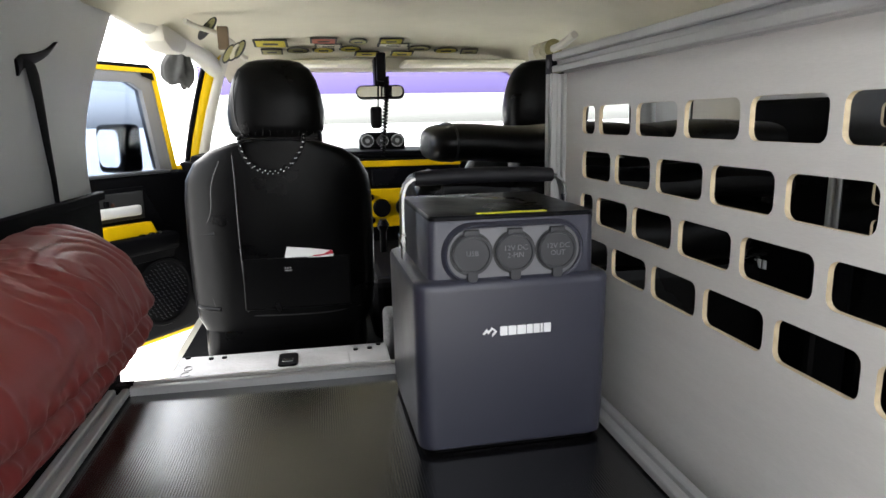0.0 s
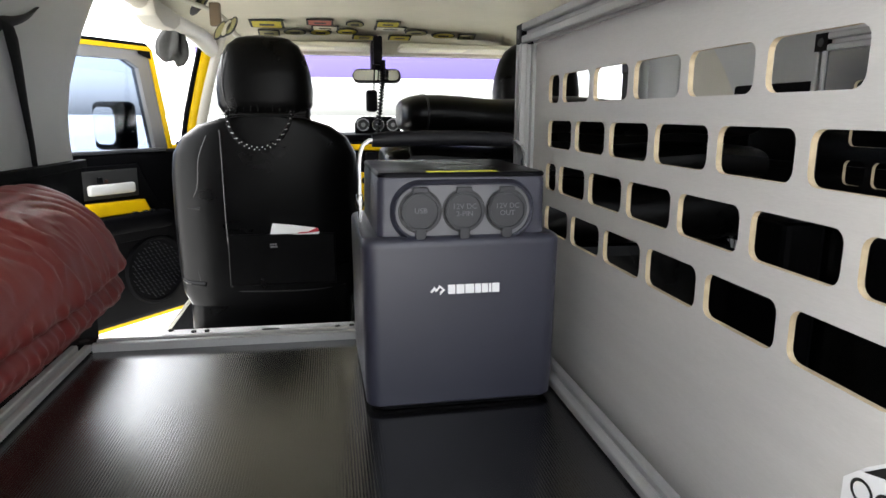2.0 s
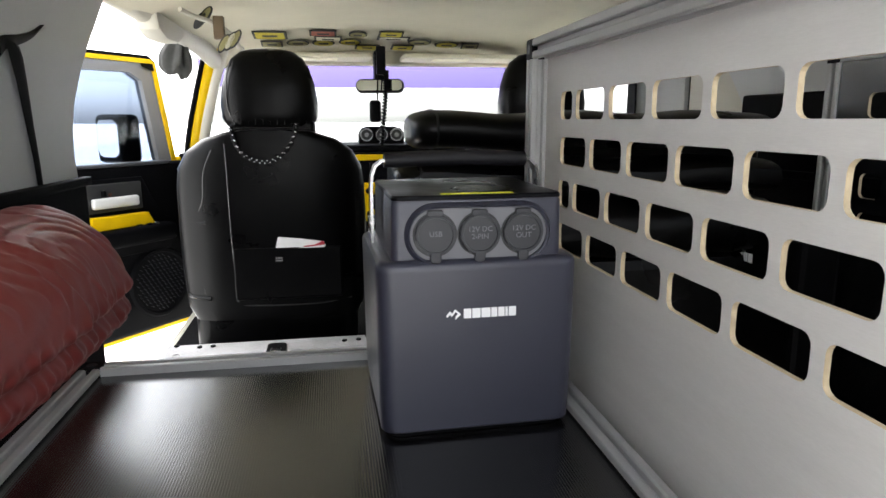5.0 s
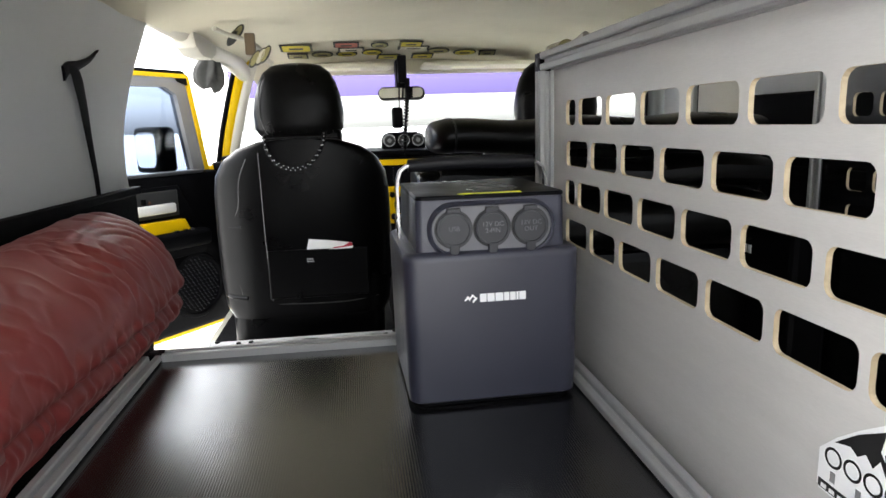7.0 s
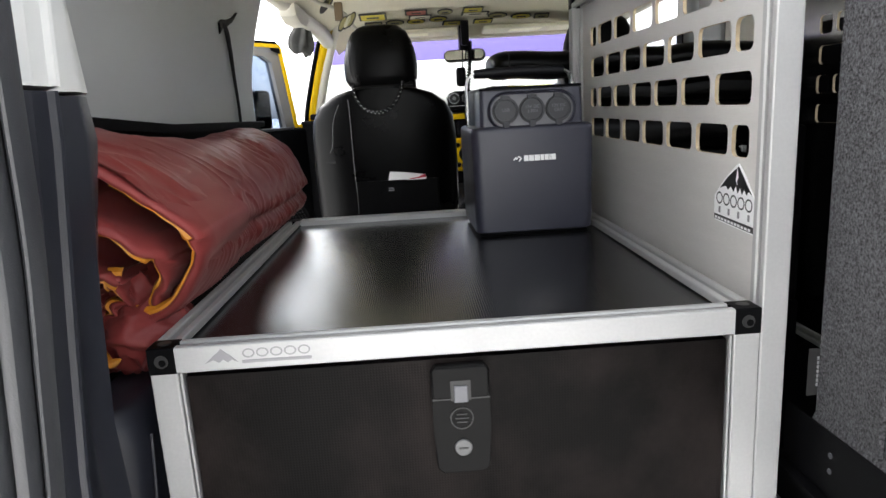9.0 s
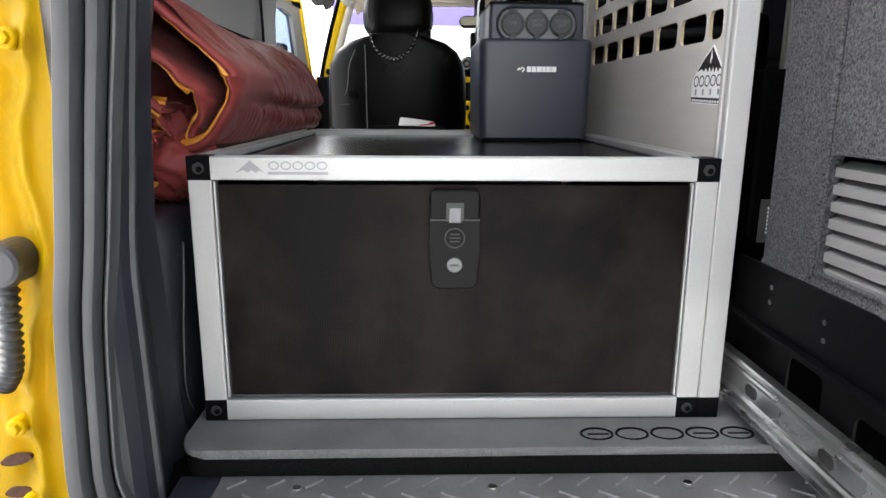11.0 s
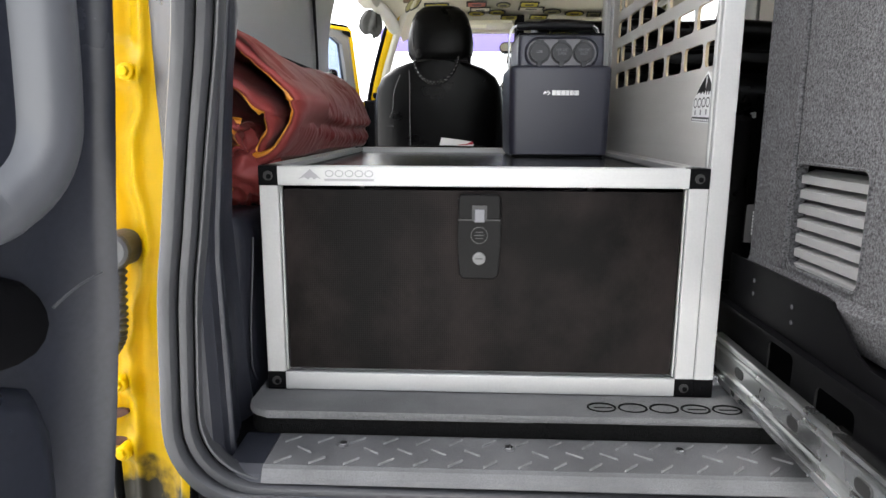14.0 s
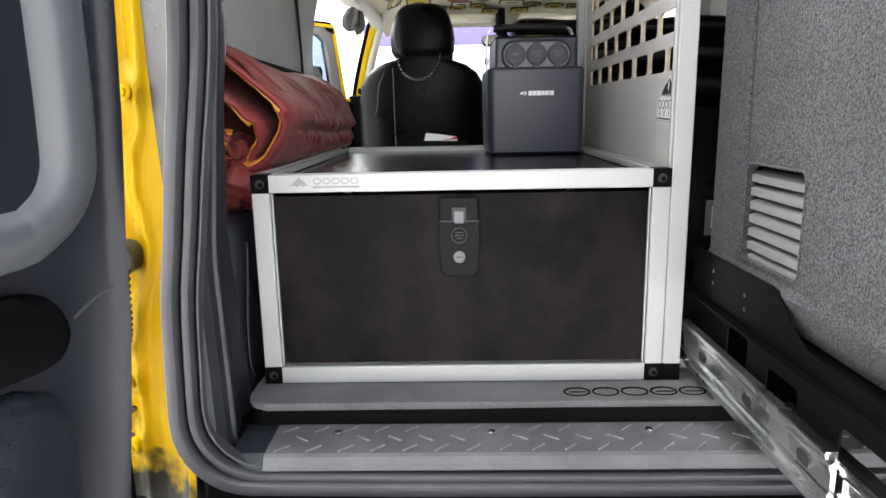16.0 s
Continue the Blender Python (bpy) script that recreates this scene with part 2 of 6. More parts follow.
def prism(pts, axis, a, b, bm=None, bevel=0.0):
    """A prism over a 2D outline; axis x: (y, z), y: (x, z), z: (x, y)."""
    bm = bm or bmesh.new()
    put = {"x": lambda p, d: (d, p[0], p[1]), "y": lambda p, d: (p[0], d, p[1]), "z": lambda p, d: (p[0], p[1], d)}[axis]
    lo, hi = [bm.verts.new(put(p, a)) for p in pts], [bm.verts.new(put(p, b)) for p in pts]
    f0, f1 = bm.faces.new(lo), bm.faces.new(hi)
    n = len(pts)
    for i in range(n):
        bm.faces.new((lo[i], lo[(i + 1) % n], hi[(i + 1) % n], hi[i]))
    if bevel:
        bmesh.ops.bevel(bm, geom=list(f0.edges) + list(f1.edges), offset=bevel, segments=2, profile=0.5, affect="EDGES")
    return bm


def rrect(x0, x1, y0, y1, r, n=4):
    out = []
    for cx, cy, a in ((x1 - r, y1 - r, 0), (x0 + r, y1 - r, 90), (x0 + r, y0 + r, 180), (x1 - r, y0 + r, 270)):
        for i in range(n + 1):
            t = radians(a + 90 * i / n)
            out.append((cx + r * math.cos(t), cy + r * math.sin(t)))
    return out


def disc(cx, cy, r, n=24):
    return [(cx + r * math.cos(2 * math.pi * i / n), cy + r * math.sin(2 * math.pi * i / n)) for i in range(n)]


def loft(rings, bm=None, caps=True, closed=True):
    bm = bm or bmesh.new()
    vs = [[bm.verts.new(p) for p in r] for r in rings]
    for a, b in zip(vs, vs[1:]):
        n = len(a)
        for i in range(n if closed else n - 1):
            bm.faces.new((a[i], a[(i + 1) % n], b[(i + 1) % n], b[i]))
    if caps and closed:
        bm.faces.new(vs[0][::-1])
        bm.faces.new(vs[-1])
    return bm


def tube(path, r, n=8, bm=None, caps=True):
    """A round tube along a path; r a number or one radius a point."""
    path = [Vector(p) for p in path]
    rings, up = [], None
    for i, p in enumerate(path):
        d = (path[min(i + 1, len(path) - 1)] - path[max(i - 1, 0)]).normalized()
        if up is None:
            up = Vector((0, 0, 1)) if abs(d.z) < 0.9 else Vector((1, 0, 0))
        side = d.cross(up).normalized()
        up = side.cross(d).normalized()
        rr = r[i] if isinstance(r, (list, tuple)) else r
        rings.append([p + rr * (math.cos(2 * math.pi * k / n) * side + math.sin(2 * math.pi * k / n) * up) for k in range(n)])
    return loft(rings, bm, caps)


def spline(pts, n=8):
    """A smooth line through the points (Catmull-Rom)."""
    pts = [Vector(p) for p in pts]
    out = []
    for i in range(len(pts) - 1):
        p0, p1, p2, p3 = pts[max(i - 1, 0)], pts[i], pts[i + 1], pts[min(i + 2, len(pts) - 1)]
        for k in range(n):
            t = k / n
            out.append(0.5 * (2 * p1 + (p2 - p0) * t + (2 * p0 - 5 * p1 + 4 * p2 - p3) * t * t + (3 * p1 - p0 - 3 * p2 + p3) * t ** 3))
    return out + [pts[-1]]


def cushion_ring(cx, cy, z, hw, hd, power=3.0, n=32, back=None):
    """A rounded-box outline at height z: half width hw, half depth hd."""
    out = []
    for i in range(n):
        t = 2 * math.pi * i / n
        c, s = math.cos(t), math.sin(t)
        x = hw * math.copysign(abs(c) ** (2 / power), c)
        y = hd * math.copysign(abs(s) ** (2 / power), s)
        out.append((cx + x, cy + y, z))
    return out


def interp(table, z):
    for a, b in zip(table, table[1:]):
        if a[0] <= z <= b[0]:
            t = (z - a[0]) / (b[0] - a[0])
            t = t * t * (3 - 2 * t) if len(table) > 3 else t
            return [p + (q - p) * t for p, q in zip(a[1:], b[1:])]
    return list(table[0][1:] if z < table[0][0] else table[-1][1:])


def extrusion(name, axis, a, b, u0, v0, parent, size=0.025, grooves="", label=""):
    """A slotted square bar along an axis from a to b; (u0, v0) its low corner in the other two axes; grooves: sides with a slot among l r d t."""
    s, w, dp, c = size, 0.0065, 0.007, 0.0012
    m = s / 2

    def side(p, q, inward, cut):
        p, q, inward = Vector(p), Vector(q), Vector(inward)
        d = (q - p).normalized()
        pts = [p + d * c]
        if cut:
            mid = (p + q) / 2
            pts += [mid - d * w / 2 - d * 0.0016, mid - d * w / 2 + inward * 0.0016, mid - d * w / 2 + inward * dp,
                    mid + d * w / 2 + inward * dp, mid + d * w / 2 + inward * 0.0016, mid + d * w / 2 + d * 0.0016]
        pts.append(q - d * c)
        return pts

    o = []
    o += side((0, 0), (s, 0), (0, 1), "d" in grooves)
    o += side((s, 0), (s, s), (-1, 0), "r" in grooves)
    o += side((s, s), (0, s), (0, -1), "t" in grooves)
    o += side((0, s), (0, 0), (1, 0), "l" in grooves)
    pts = [(u0 + p.x, v0 + p.y) for p in o]
    return part(name, prism(pts, axis, a, b), ALU, parent, label)


def word(name, text, size, m, parent, material, depth=0.0004):
    """Raised letters, turned into a mesh."""
    cu = bpy.data.curves.new(name, "FONT")
    cu.body, cu.size, cu.align_x, cu.align_y, cu.extrude = text, size, "CENTER", "CENTER", depth
    cu.resolution_u = 3
    tmp = bpy.data.objects.new(name + "_tmp", cu)
    me = bpy.data.meshes.new_from_object(tmp)
    me.name = name
    bpy.data.objects.remove(tmp)
    me.materials.clear()
    me.materials.append(material)
    ob = new(name, me)
    ob.parent = parent
    ob.matrix_local = m
    return ob


# the setting: ground, vehicle shell
g = box(-400, 400, -400, 400, -0.05, 0.0)
tagged(link("ground", g, SNOW), "pale flat bright ground around the vehicle", "ground", kind="structure")
tagged(link("floor", box(-0.15, 1.22, -0.06, 2.6, 0.80, 0.862), BLACK_TRIM), "dark load floor of the vehicle", "floor", kind="structure")

CX = 0.53  # the vehicle's middle


def headliner():
    rings = []
    for y, zc, w in ((0.02, 1.80, 0.66), (0.5, 1.815, 0.685), (1.2, 1.825, 0.70), (1.5, 1.826, 0.67), (1.9, 1.825, 0.672), (2.35, 1.815, 0.655), (2.6, 1.79, 0.62), (2.72, 1.755, 0.61)):
        up, lo = [], []
        for i in range(25):
            t = -1 + 2 * i / 24
            drop = 0.03 * t * t + 0.05 * max(0.0, abs(t) - 0.72) ** 2 / 0.0784
            up.append((CX + t * w, y, zc + 0.03 - drop))
            lo.append((CX + t * w, y, zc - drop))
        rings.append(lo + up[::-1])
    return loft(rings)


tagged(link("ceiling", headliner(), HEADLINER, smooth=True), "cream fabric headliner of the vehicle", "headliner", kind="structure")


def quarter(s):
    """Side trim behind the front door; s: +1 left, -1 right (mirrored about the middle)."""
    fx = (lambda x: x) if s > 0 else (lambda x: 2 * CX - x)
    outline = [(0.05, 1.424), (0.55, 1.396), (1.212, 1.388), (1.206, 1.43), (1.212, 1.48), (1.235, 1.53), (1.28, 1.585), (1.335, 1.64), (1.40, 1.695), (1.465, 1.75), (1.46, 1.768), (1.40, 1.775), (1.17, 1.785), (0.05, 1.80)]
    bm = bmesh.new()
    rows = []
    for d in (0.0, -0.05):
        rows.append([bm.verts.new((fx(-0.16 + d), y, z)) for y, z in outline])
    bm.faces.new(rows[0])
    bm.faces.new(rows[1][::-1])
    for i in range(len(outline)):
        j = (i + 1) % len(outline)
        bm.faces.new((rows[0][i], rows[1][i], rows[1][j], rows[0][j]))
    return bm


for s, nm in ((1, "wall_left"), (-1, "wall_right")):
    w = tagged(link(nm, quarter(s), GREY_TRIM), "smooth grey plastic quarter panel trim", "wall trim", kind="structure")
    fx = (lambda x: x) if s > 0 else (lambda x: 2 * CX - x)
    a, b = sorted((fx(-0.22), fx(-0.150)))
    if s > 0:
        part("lower_trim", prism([(0.05, 0.80), (1.222, 0.80), (1.222, 1.390), (0.55, 1.398), (0.05, 1.426)], "x", a, b, bevel=0.004), BLACK_TRIM, w, "black plastic lower side trim")
    else:
        part("lower_trim", box(a, b, 0.05, 1.222, 0.80, 1.545, 0.006), BLACK_TRIM, w, "black plastic lower side trim")
    a, b = sorted((fx(-0.158), fx(-0.140)))
    part("belt_ledge", prism([(0.05, 1.410), (0.55, 1.383), (1.225, 1.376), (1.225, 1.392), (0.55, 1.399), (0.05, 1.427)], "x", a, b, bevel=0.003), BLACK_TRIM, w)
    a, b = sorted((fx(-0.22), fx(-0.14)))
    part("door_sill", box(a, b, 1.25, 2.55, 0.70, 0.80, 0.012), CREAM_PL, w, "pale door sill trim")

# windscreen, frame and pillars
ws = tagged(new("window_1"), "bright windscreen with a violet tint band", "windscreen", kind="structure")


def slanted(x0, x1, z0, z1, y_at, th=0.005):
    bm = bmesh.new()
    vs = []
    for d in (0, th):
        for x in (x0, x1):
            for z in (z0, z1):
                vs.append(bm.verts.new((x, y_at(z) + d, z)))
    for f in ((0, 1, 3, 2), (4, 6, 7, 5), (0, 4, 5, 1), (2, 3, 7, 6), (0, 2, 6, 4), (1, 5, 7, 3)):
        bm.faces.new([vs[i] for i in f])
    return bm


wy = lambda z: 2.70 + (1.72 - z) * 0.45
pane = part("pane", slanted(-0.2, 1.26, 1.33, 1.627, wy), GLASS, ws)
band = part("tint_band", slanted(-0.2, 1.26, 1.629, 1.74, wy), TINT, ws, "violet tinted glass strip")
for o in (pane, band):
    o.visible_shadow = False
for s in (1, -1):
    fx = (lambda x: x) if s > 0 else (lambda x: 2 * CX - x)
    path = spline([(fx(-0.235), 2.66, 1.36), (fx(-0.21), 2.63, 1.46), (fx(-0.165), 2.58, 1.60), (fx(-0.115), 2.50, 1.72), (fx(-0.07), 2.4, 1.80)], 5)
    part("pillar", tube(path, 0.032, 10), YELLOW, ws, "yellow painted windscreen pillar", True)
    path2 = [p + Vector((s * 0.036, -0.014, 0)) for p in path]
    part("pillar_trim", tube(path2, 0.022, 10), CREAM_PL, ws, "cream windscreen pillar trim", True)
    path3 = [p + Vector((-s * 0.02, -0.03, 0.004)) for p in path]
    part("pillar_seal", tube(path3, 0.010, 8), BLACK_TRIM, ws, "black rubber door seal", True)
for s in (1, -1):
    a, b = sorted((CX - s * (CX + 0.275), CX - s * (CX + 0.125)))
    part("cowl_side", box(a, b, 2.57, 2.67, 0.80, 1.372, 0.012), BLACK_TRIM, ws, "black cowl side trim below the pillar")
part("header", box(-0.12, 1.18, 2.66, 2.72, 1.715, 1.78, 0.012), HEADLINER, ws, "cream windscreen header")

# side door opening rails above the front doors
for s, nm in ((1, "trim_1"), (-1, "trim_2")):
    fx = (lambda x: x) if s > 0 else (lambda x: 2 * CX - x)
    path = spline([(fx(-0.20), 1.16, 1.80), (fx(-0.175), 1.36, 1.79), (fx(-0.150), 1.6, 1.775), (fx(-0.135), 2.0, 1.765), (fx(-0.115), 2.3, 1.745), (fx(-0.10), 2.5, 1.715)], 5)
    tr = tagged(link(nm, tube(path, 0.032, 14), CREAM_PL, smooth=True), "cream roof rail trim over the front door", "roof trim", kind="structure")
# right-hand front door, closed, with its window
dr = tagged(new("door_1"), "closed front door with cream upper trim", "car door", kind="structure")
part("panel", box(1.22, 1.29, 1.25, 2.62, 0.70, 1.36, 0.02), BLACK_TRIM, dr)
part("frame", box(1.235, 1.27, 1.76, 1.84, 1.36, 1.76, 0.01), CREAM_PL, dr)
pn = part("pane", box(1.25, 1.255, 1.84, 2.5, 1.36, 1.75), GLASS, dr)
pn.visible_shadow = False

ad = tagged(new("door_2"), "closed rear access door with grey and cream trim", "car door", kind="structure")
part("cream_panel", box(1.226, 1.262, 1.20, 1.474, 1.36, 1.775, 0.012), CREAM_PL, ad, "cream moulded pillar panel", True)
part("gap", box(1.236, 1.262, 1.474, 1.488, 1.36, 1.775), BLACK_TRIM, ad)
part("grey_panel", box(1.222, 1.262, 1.488, 1.66, 1.36, 1.775, 0.012), GREY_TRIM, ad, "grey window surround", True)
part("pillar", box(1.205, 1.262, 1.672, 1.80, 1.36, 1.775, 0.02, 3), GREY_TRIM, ad, "grey centre pillar trim", True)
part("belt_guide", box(1.188, 1.206, 1.71, 1.76, 1.60, 1.66, 0.006), BLACK_PL, ad, "black seat belt guide")
part("belt_strap", box(1.192, 1.196, 1.705, 1.755, 1.30, 1.61), WEB, ad, "black seat belt strap")

# rear frame of the vehicle: pillar trim, seals, painted jamb, sill
rear = tagged(new("wall_rear"), "rear door opening with yellow jamb and grey rubber seals", "door frame", kind="structure")


def opening_path(x_in, z_lo, r, y, top=1.78, right=1.15):
    """The line of the rear opening: it leans inwards and towards the rear above the waist."""
    lean = ((top, 0.135, -0.160), (1.6, 0.105, -0.115), (1.42, 0.073, -0.072), (1.33, 0.055, -0.048), (1.24, 0.031, -0.022), (1.14, 0.010, -0.003), (1.06, -0.002, 0.0))
    pts = spline([(x_in + dx, y + dy, z) for z, dx, dy in lean] + [(x_in - 0.008, y, z_lo + r + 0.02)], 4)
    for i in range(9):
        t = radians(180 + 90 * i / 8)
        pts.append((x_in - 0.008 + r + r * math.cos(t), y, z_lo + r + r * math.sin(t)))
    pts += [(x_in + r + 0.2, y, z_lo - 0.003), (0.5, y, z_lo - 0.004), (right, y, z_lo)]
    return pts


def strip(path, w, d, material, name, label=""):
    """A rounded strip of width w (in the opening's plane) and depth d along a path that lies in a plane of constant y."""
    path = [Vector(p) for p in path]
    rings = []
    for i, p in enumerate(path):
        dr_ = (path[min(i + 1, len(path) - 1)] - path[max(i - 1, 0)]).normalized()
        side = Vector((0, 1, 0)).cross(dr_).normalized()
        ring = []
        for k in range(12):
            t = 2 * math.pi * k / 12
            c, sn = math.cos(t), math.sin(t)
            ring.append(p + side * (w / 2 * math.copysign(abs(c) ** 0.6, c)) + Vector((0, d / 2 * math.copysign(abs(sn) ** 0.6, sn), 0)))
        rings.append(ring)
    return part(name, loft(rings), material, rear, label, True)


strip(opening_path(-0.056, 0.824, 0.087, -0.150), 0.019, 0.030, RUBBER, "door_seal", "grey rubber door seal")
strip(opening_path(-0.0375, 0.836, 0.081, -0.146), 0.0125, 0.024, RUBBER, "door_seal")
strip(opening_path(-0.0270, 0.8445, 0.076, -0.137), 0.0050, 0.020, RUBBER, "door_seal")
# black strips between the seals paint the shade of the gaps
strip(opening_path(-0.0452, 0.831, 0.0835, -0.139), 0.008, 0.02, BLACK_TRIM, "seal_gap")
strip(opening_path(-0.0305, 0.842, 0.0785, -0.134), 0.007, 0.02, BLACK_TRIM, "seal_gap")
strip(opening_path(-0.067, 0.812, 0.09, -0.135), 0.010, 0.02, BLACK_TRIM, "seal_gap")
# moulded pillar trim beside the load bay
EDGE = [(0.84, -0.028), (0.88, -0.033), (0.96, -0.042), (1.13, -0.060), (1.25, -0.047), (1.39, -0.024), (1.43, -0.028), (1.51, -0.034), (1.79, -0.05)]


def trim_ring(z):
    for (z0, a), (z1, b) in zip(EDGE, EDGE[1:]):
        if z0 <= z <= z1:
            e = a + (b - a) * (z - z0) / (z1 - z0)
    f = 0.5 * (e + 0.045)
    g = 0.075 * max(0.0, z - 1.1)
    k = f * 0.4 + g
    return [(-0.038 + g, -0.132, z), (-0.034 + k, -0.1375, z), (-0.0265 + k, -0.136, z), (-0.0200 + k, -0.121, z), (-0.0222 + k, -0.118, z), (-0.0205 + k, -0.101, z), (-0.0165 + k, -0.0985, z), (-0.0155 + k, -0.0955, z), (-0.0175 + k, -0.0915, z), (-0.0200 + k, -0.088, z), (-0.030 + f, -0.05, z), (-0.034 + f, -0.035, z), (-0.026 + f, -0.01, z), (e, 0.028, z), (e - 0.012, 0.05, z),
            (-0.08, 0.065, z), (-0.16, 0.07, z), (-0.16, -0.02, z), (-0.075, -0.09, z)]


def pillar_trim():
    return loft([trim_ring(0.84 + (1.428 - 0.84) * i / 16) for i in range(17)])


def upper_trim():
    return loft([[(x + 0.002, y, z) for x, y, _ in trim_ring(z)] for z in (1.431, 1.434, 1.5, 1.6, 1.7, 1.789)])


part("lower_pillar_trim", pillar_trim(), DARK_TRIM, rear, "dark grey moulded pillar trim", True)
up = part("upper_pillar_trim", upper_trim(), PALE_TRIM, rear, "pale grey upper pillar trim", True)
part("screw_cover", prism(rrect(-0.045, -0.028, 1.45, 1.485, 0.008), "y", -0.034, -0.026, bevel=0.002), PALE_TRIM, up)


def bead(z):
    """Sideways place of the pressed bead at a height."""
    return interp([(0.75, -0.152), (0.96, -0.147), (1.02, -0.140), (1.075, -0.121), (1.115, -0.112), (1.15, -0.116), (1.19, -0.124), (1.23, -0.123), (1.275, -0.108), (1.33, -0.101), (1.80, -0.070)], z)[0]


def ease(v, at, width):
    """A soft step from 0 to 1 round a value."""
    return 1 / (1 + math.exp(-max(-40.0, min(40.0, (v - at) / width))))


def jamb():
    """Painted sheet with a pressed bead, a stepped recess and bosses, facing the rear."""
    bm = bmesh.new()
    rows = []
    prof = [(-0.040, -0.140), (-0.052, -0.136), (-0.062, -0.112), (-0.075, -0.094), (-0.09, -0.084), (-0.12, -0.072), (-0.16, -0.064), (-0.2, -0.056), (-0.27, -0.045)]
    bosses = ((-0.121, 1.311, 0.023), (-0.163, 0.931, 0.024), (-0.166, 0.838, 0.022))
    for i in range(221):
        z = 0.75 + 1.05 * i / 220
        lean = 0.10 * (z - 1.07) if z > 1.07 else 0.06 * (z - 1.07)
        row = []
        for j in range(73):
            x = -0.040 - 0.230 * j / 72
            for (xa, ya), (xb, yb) in zip(prof, prof[1:]):
                if xb <= x <= xa:
                    y = ya + (yb - ya) * (xa - x) / (xa - xb)
            xx = x + lean * min(1.0, max(0.2, 1 - (-0.052 - x) * 8))
            d = xx - bead(z)
            h = 0.0065 * math.exp(-(d / 0.008) ** 2) - 0.006 * math.exp(-((d + 0.022) / 0.012) ** 2)
            for bx0, bz0, r in bosses:
                q2 = ((xx - bx0) ** 2 + (z - bz0) ** 2) / r ** 2
                h += 0.007 * math.exp(-q2 ** 3)
            left = ease(-xx, 0.112, 0.004)
            h -= 0.009 * ease(z, 1.348, 0.003) * math.exp(-((xx + 0.138) / 0.020) ** 4)
            h += 0.004 * math.exp(-((z - 1.338) / 0.010) ** 2) * left
            h += 0.006 * math.exp(-((z - 0.975) / 0.014) ** 2) * ease(-xx, 0.145, 0.004)
            h += 0.0008 * noise.noise(Vector((xx * 14, z * 9, 1.0)))
            row.append(bm.verts.new((xx, y - h, z)))
        rows.append(row)
    for a, b in zip(rows, rows[1:]):
        for i in range(len(a) - 1):
            bm.faces.new((a[i], a[i + 1], b[i + 1], b[i]))
    bmesh.ops.solidify(bm, geom=bm.faces, thickness=0.003)
    return bm


mould = loft([[(-0.085, -0.004, z), (-0.060, 0.000, z), (-0.046 + d, 0.006, z), (-0.034 + d, 0.016, z), (-0.026 + d, 0.032, z), (-0.022 + d, 0.055, z), (-0.020 + d, 0.12, z), (-0.085, 0.12, z)]
              for z, d in ((0.864, 0.0), (0.885, -0.004), (0.93, -0.007), (1.02, -0.005), (1.09, -0.001), (1.115, -0.002), (1.128, -0.010), (1.133, -0.022))])
part("side_moulding", mould, DARK_TRIM, rear, "glossy dark moulded side trim", True, sharp=70)
part("trim_line", tube(spline([(-0.0225, 0.034, 1.10), (-0.0235, 0.030, 1.06), (-0.0285, 0.026, 0.98), (-0.0295, 0.026, 0.92), (-0.0250, 0.032, 0.895)], 6), 0.0016, 6), DARK_TRIM, rear, "", True)
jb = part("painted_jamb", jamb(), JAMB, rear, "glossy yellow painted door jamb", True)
for x, z in ((-0.121, 1.311), (-0.163, 0.931), (-0.166, 0.838)):
    part("bolt", prism(disc(x, z, 0.010, 18), "y", -0.084, -0.058, bevel=0.002), YELLOW, jb, "yellow painted bolt")
    part("bolt", prism(disc(x, z, 0.006, 6), "y", -0.089, -0.080, bevel=0.001), YELLOW, jb)
part("rubber_stop", prism(disc(-0.147, 1.105, 0.022, 24), "y", -0.10, -0.055, bevel=0.006), RUBBER, jb, "round rubber door stop")
bm = bmesh.new()
boot = spline([(-0.147, -0.086, 1.092), (-0.149, -0.088, 1.060), (-0.151, -0.088, 1.025), (-0.156, -0.086, 0.996), (-0.168, -0.082, 0.978)], 26)
tube(boot, [0.0082 + 0.0032 * (0.5 + 0.5 * math.cos(i * 2 * math.pi / 6.5)) for i in range(len(boot))], 14, bm)
part("wire_boot", bm, RUBBER, jb, "corrugated rubber wire boot", True, sharp=80)
# dark brown ovals on the sheet paint the holes' shade and rust
for z, tilt in ((0.884, 12), (0.846, 6)):
    sl_ = part("slot", prism([(0.017 * math.cos(t), 0.0058 * math.sin(t)) for t in [2 * math.pi * k / 20 for k in range(20)]], "y", -0.002, 0.004), BROWN, jb, "dark rusty slot in the jamb")
    sl_.matrix_local = pose(-0.180, -0.0625, z, 0, -tilt, 0)
part("harness", tube(spline([(-0.176, -0.080, 0.835), (-0.172, -0.086, 0.79), (-0.168, -0.09, 0.75)], 6), 0.006, 10), BLACK_PL, jb, "black cable at the hinge", True)
part("corner_filler", box(-0.078, 0.06, -0.084, 0.0, 0.70, 0.858), BLACK_TRIM, rear)
part("corner_filler", box(-0.24, -0.06, -0.034, 0.0, 0.70, 0.90), BLACK_TRIM, rear)
part("bumper_top", box(-0.3, 1.25, -0.30, -0.165, 0.70, 0.788, 0.02), BLACK_PL, rear, "dark bumper step below the sill")
part("sill_body", box(-0.045, 1.15, -0.145, 0.05, 0.70, 0.830, 0.006), BLACK_TRIM, rear)

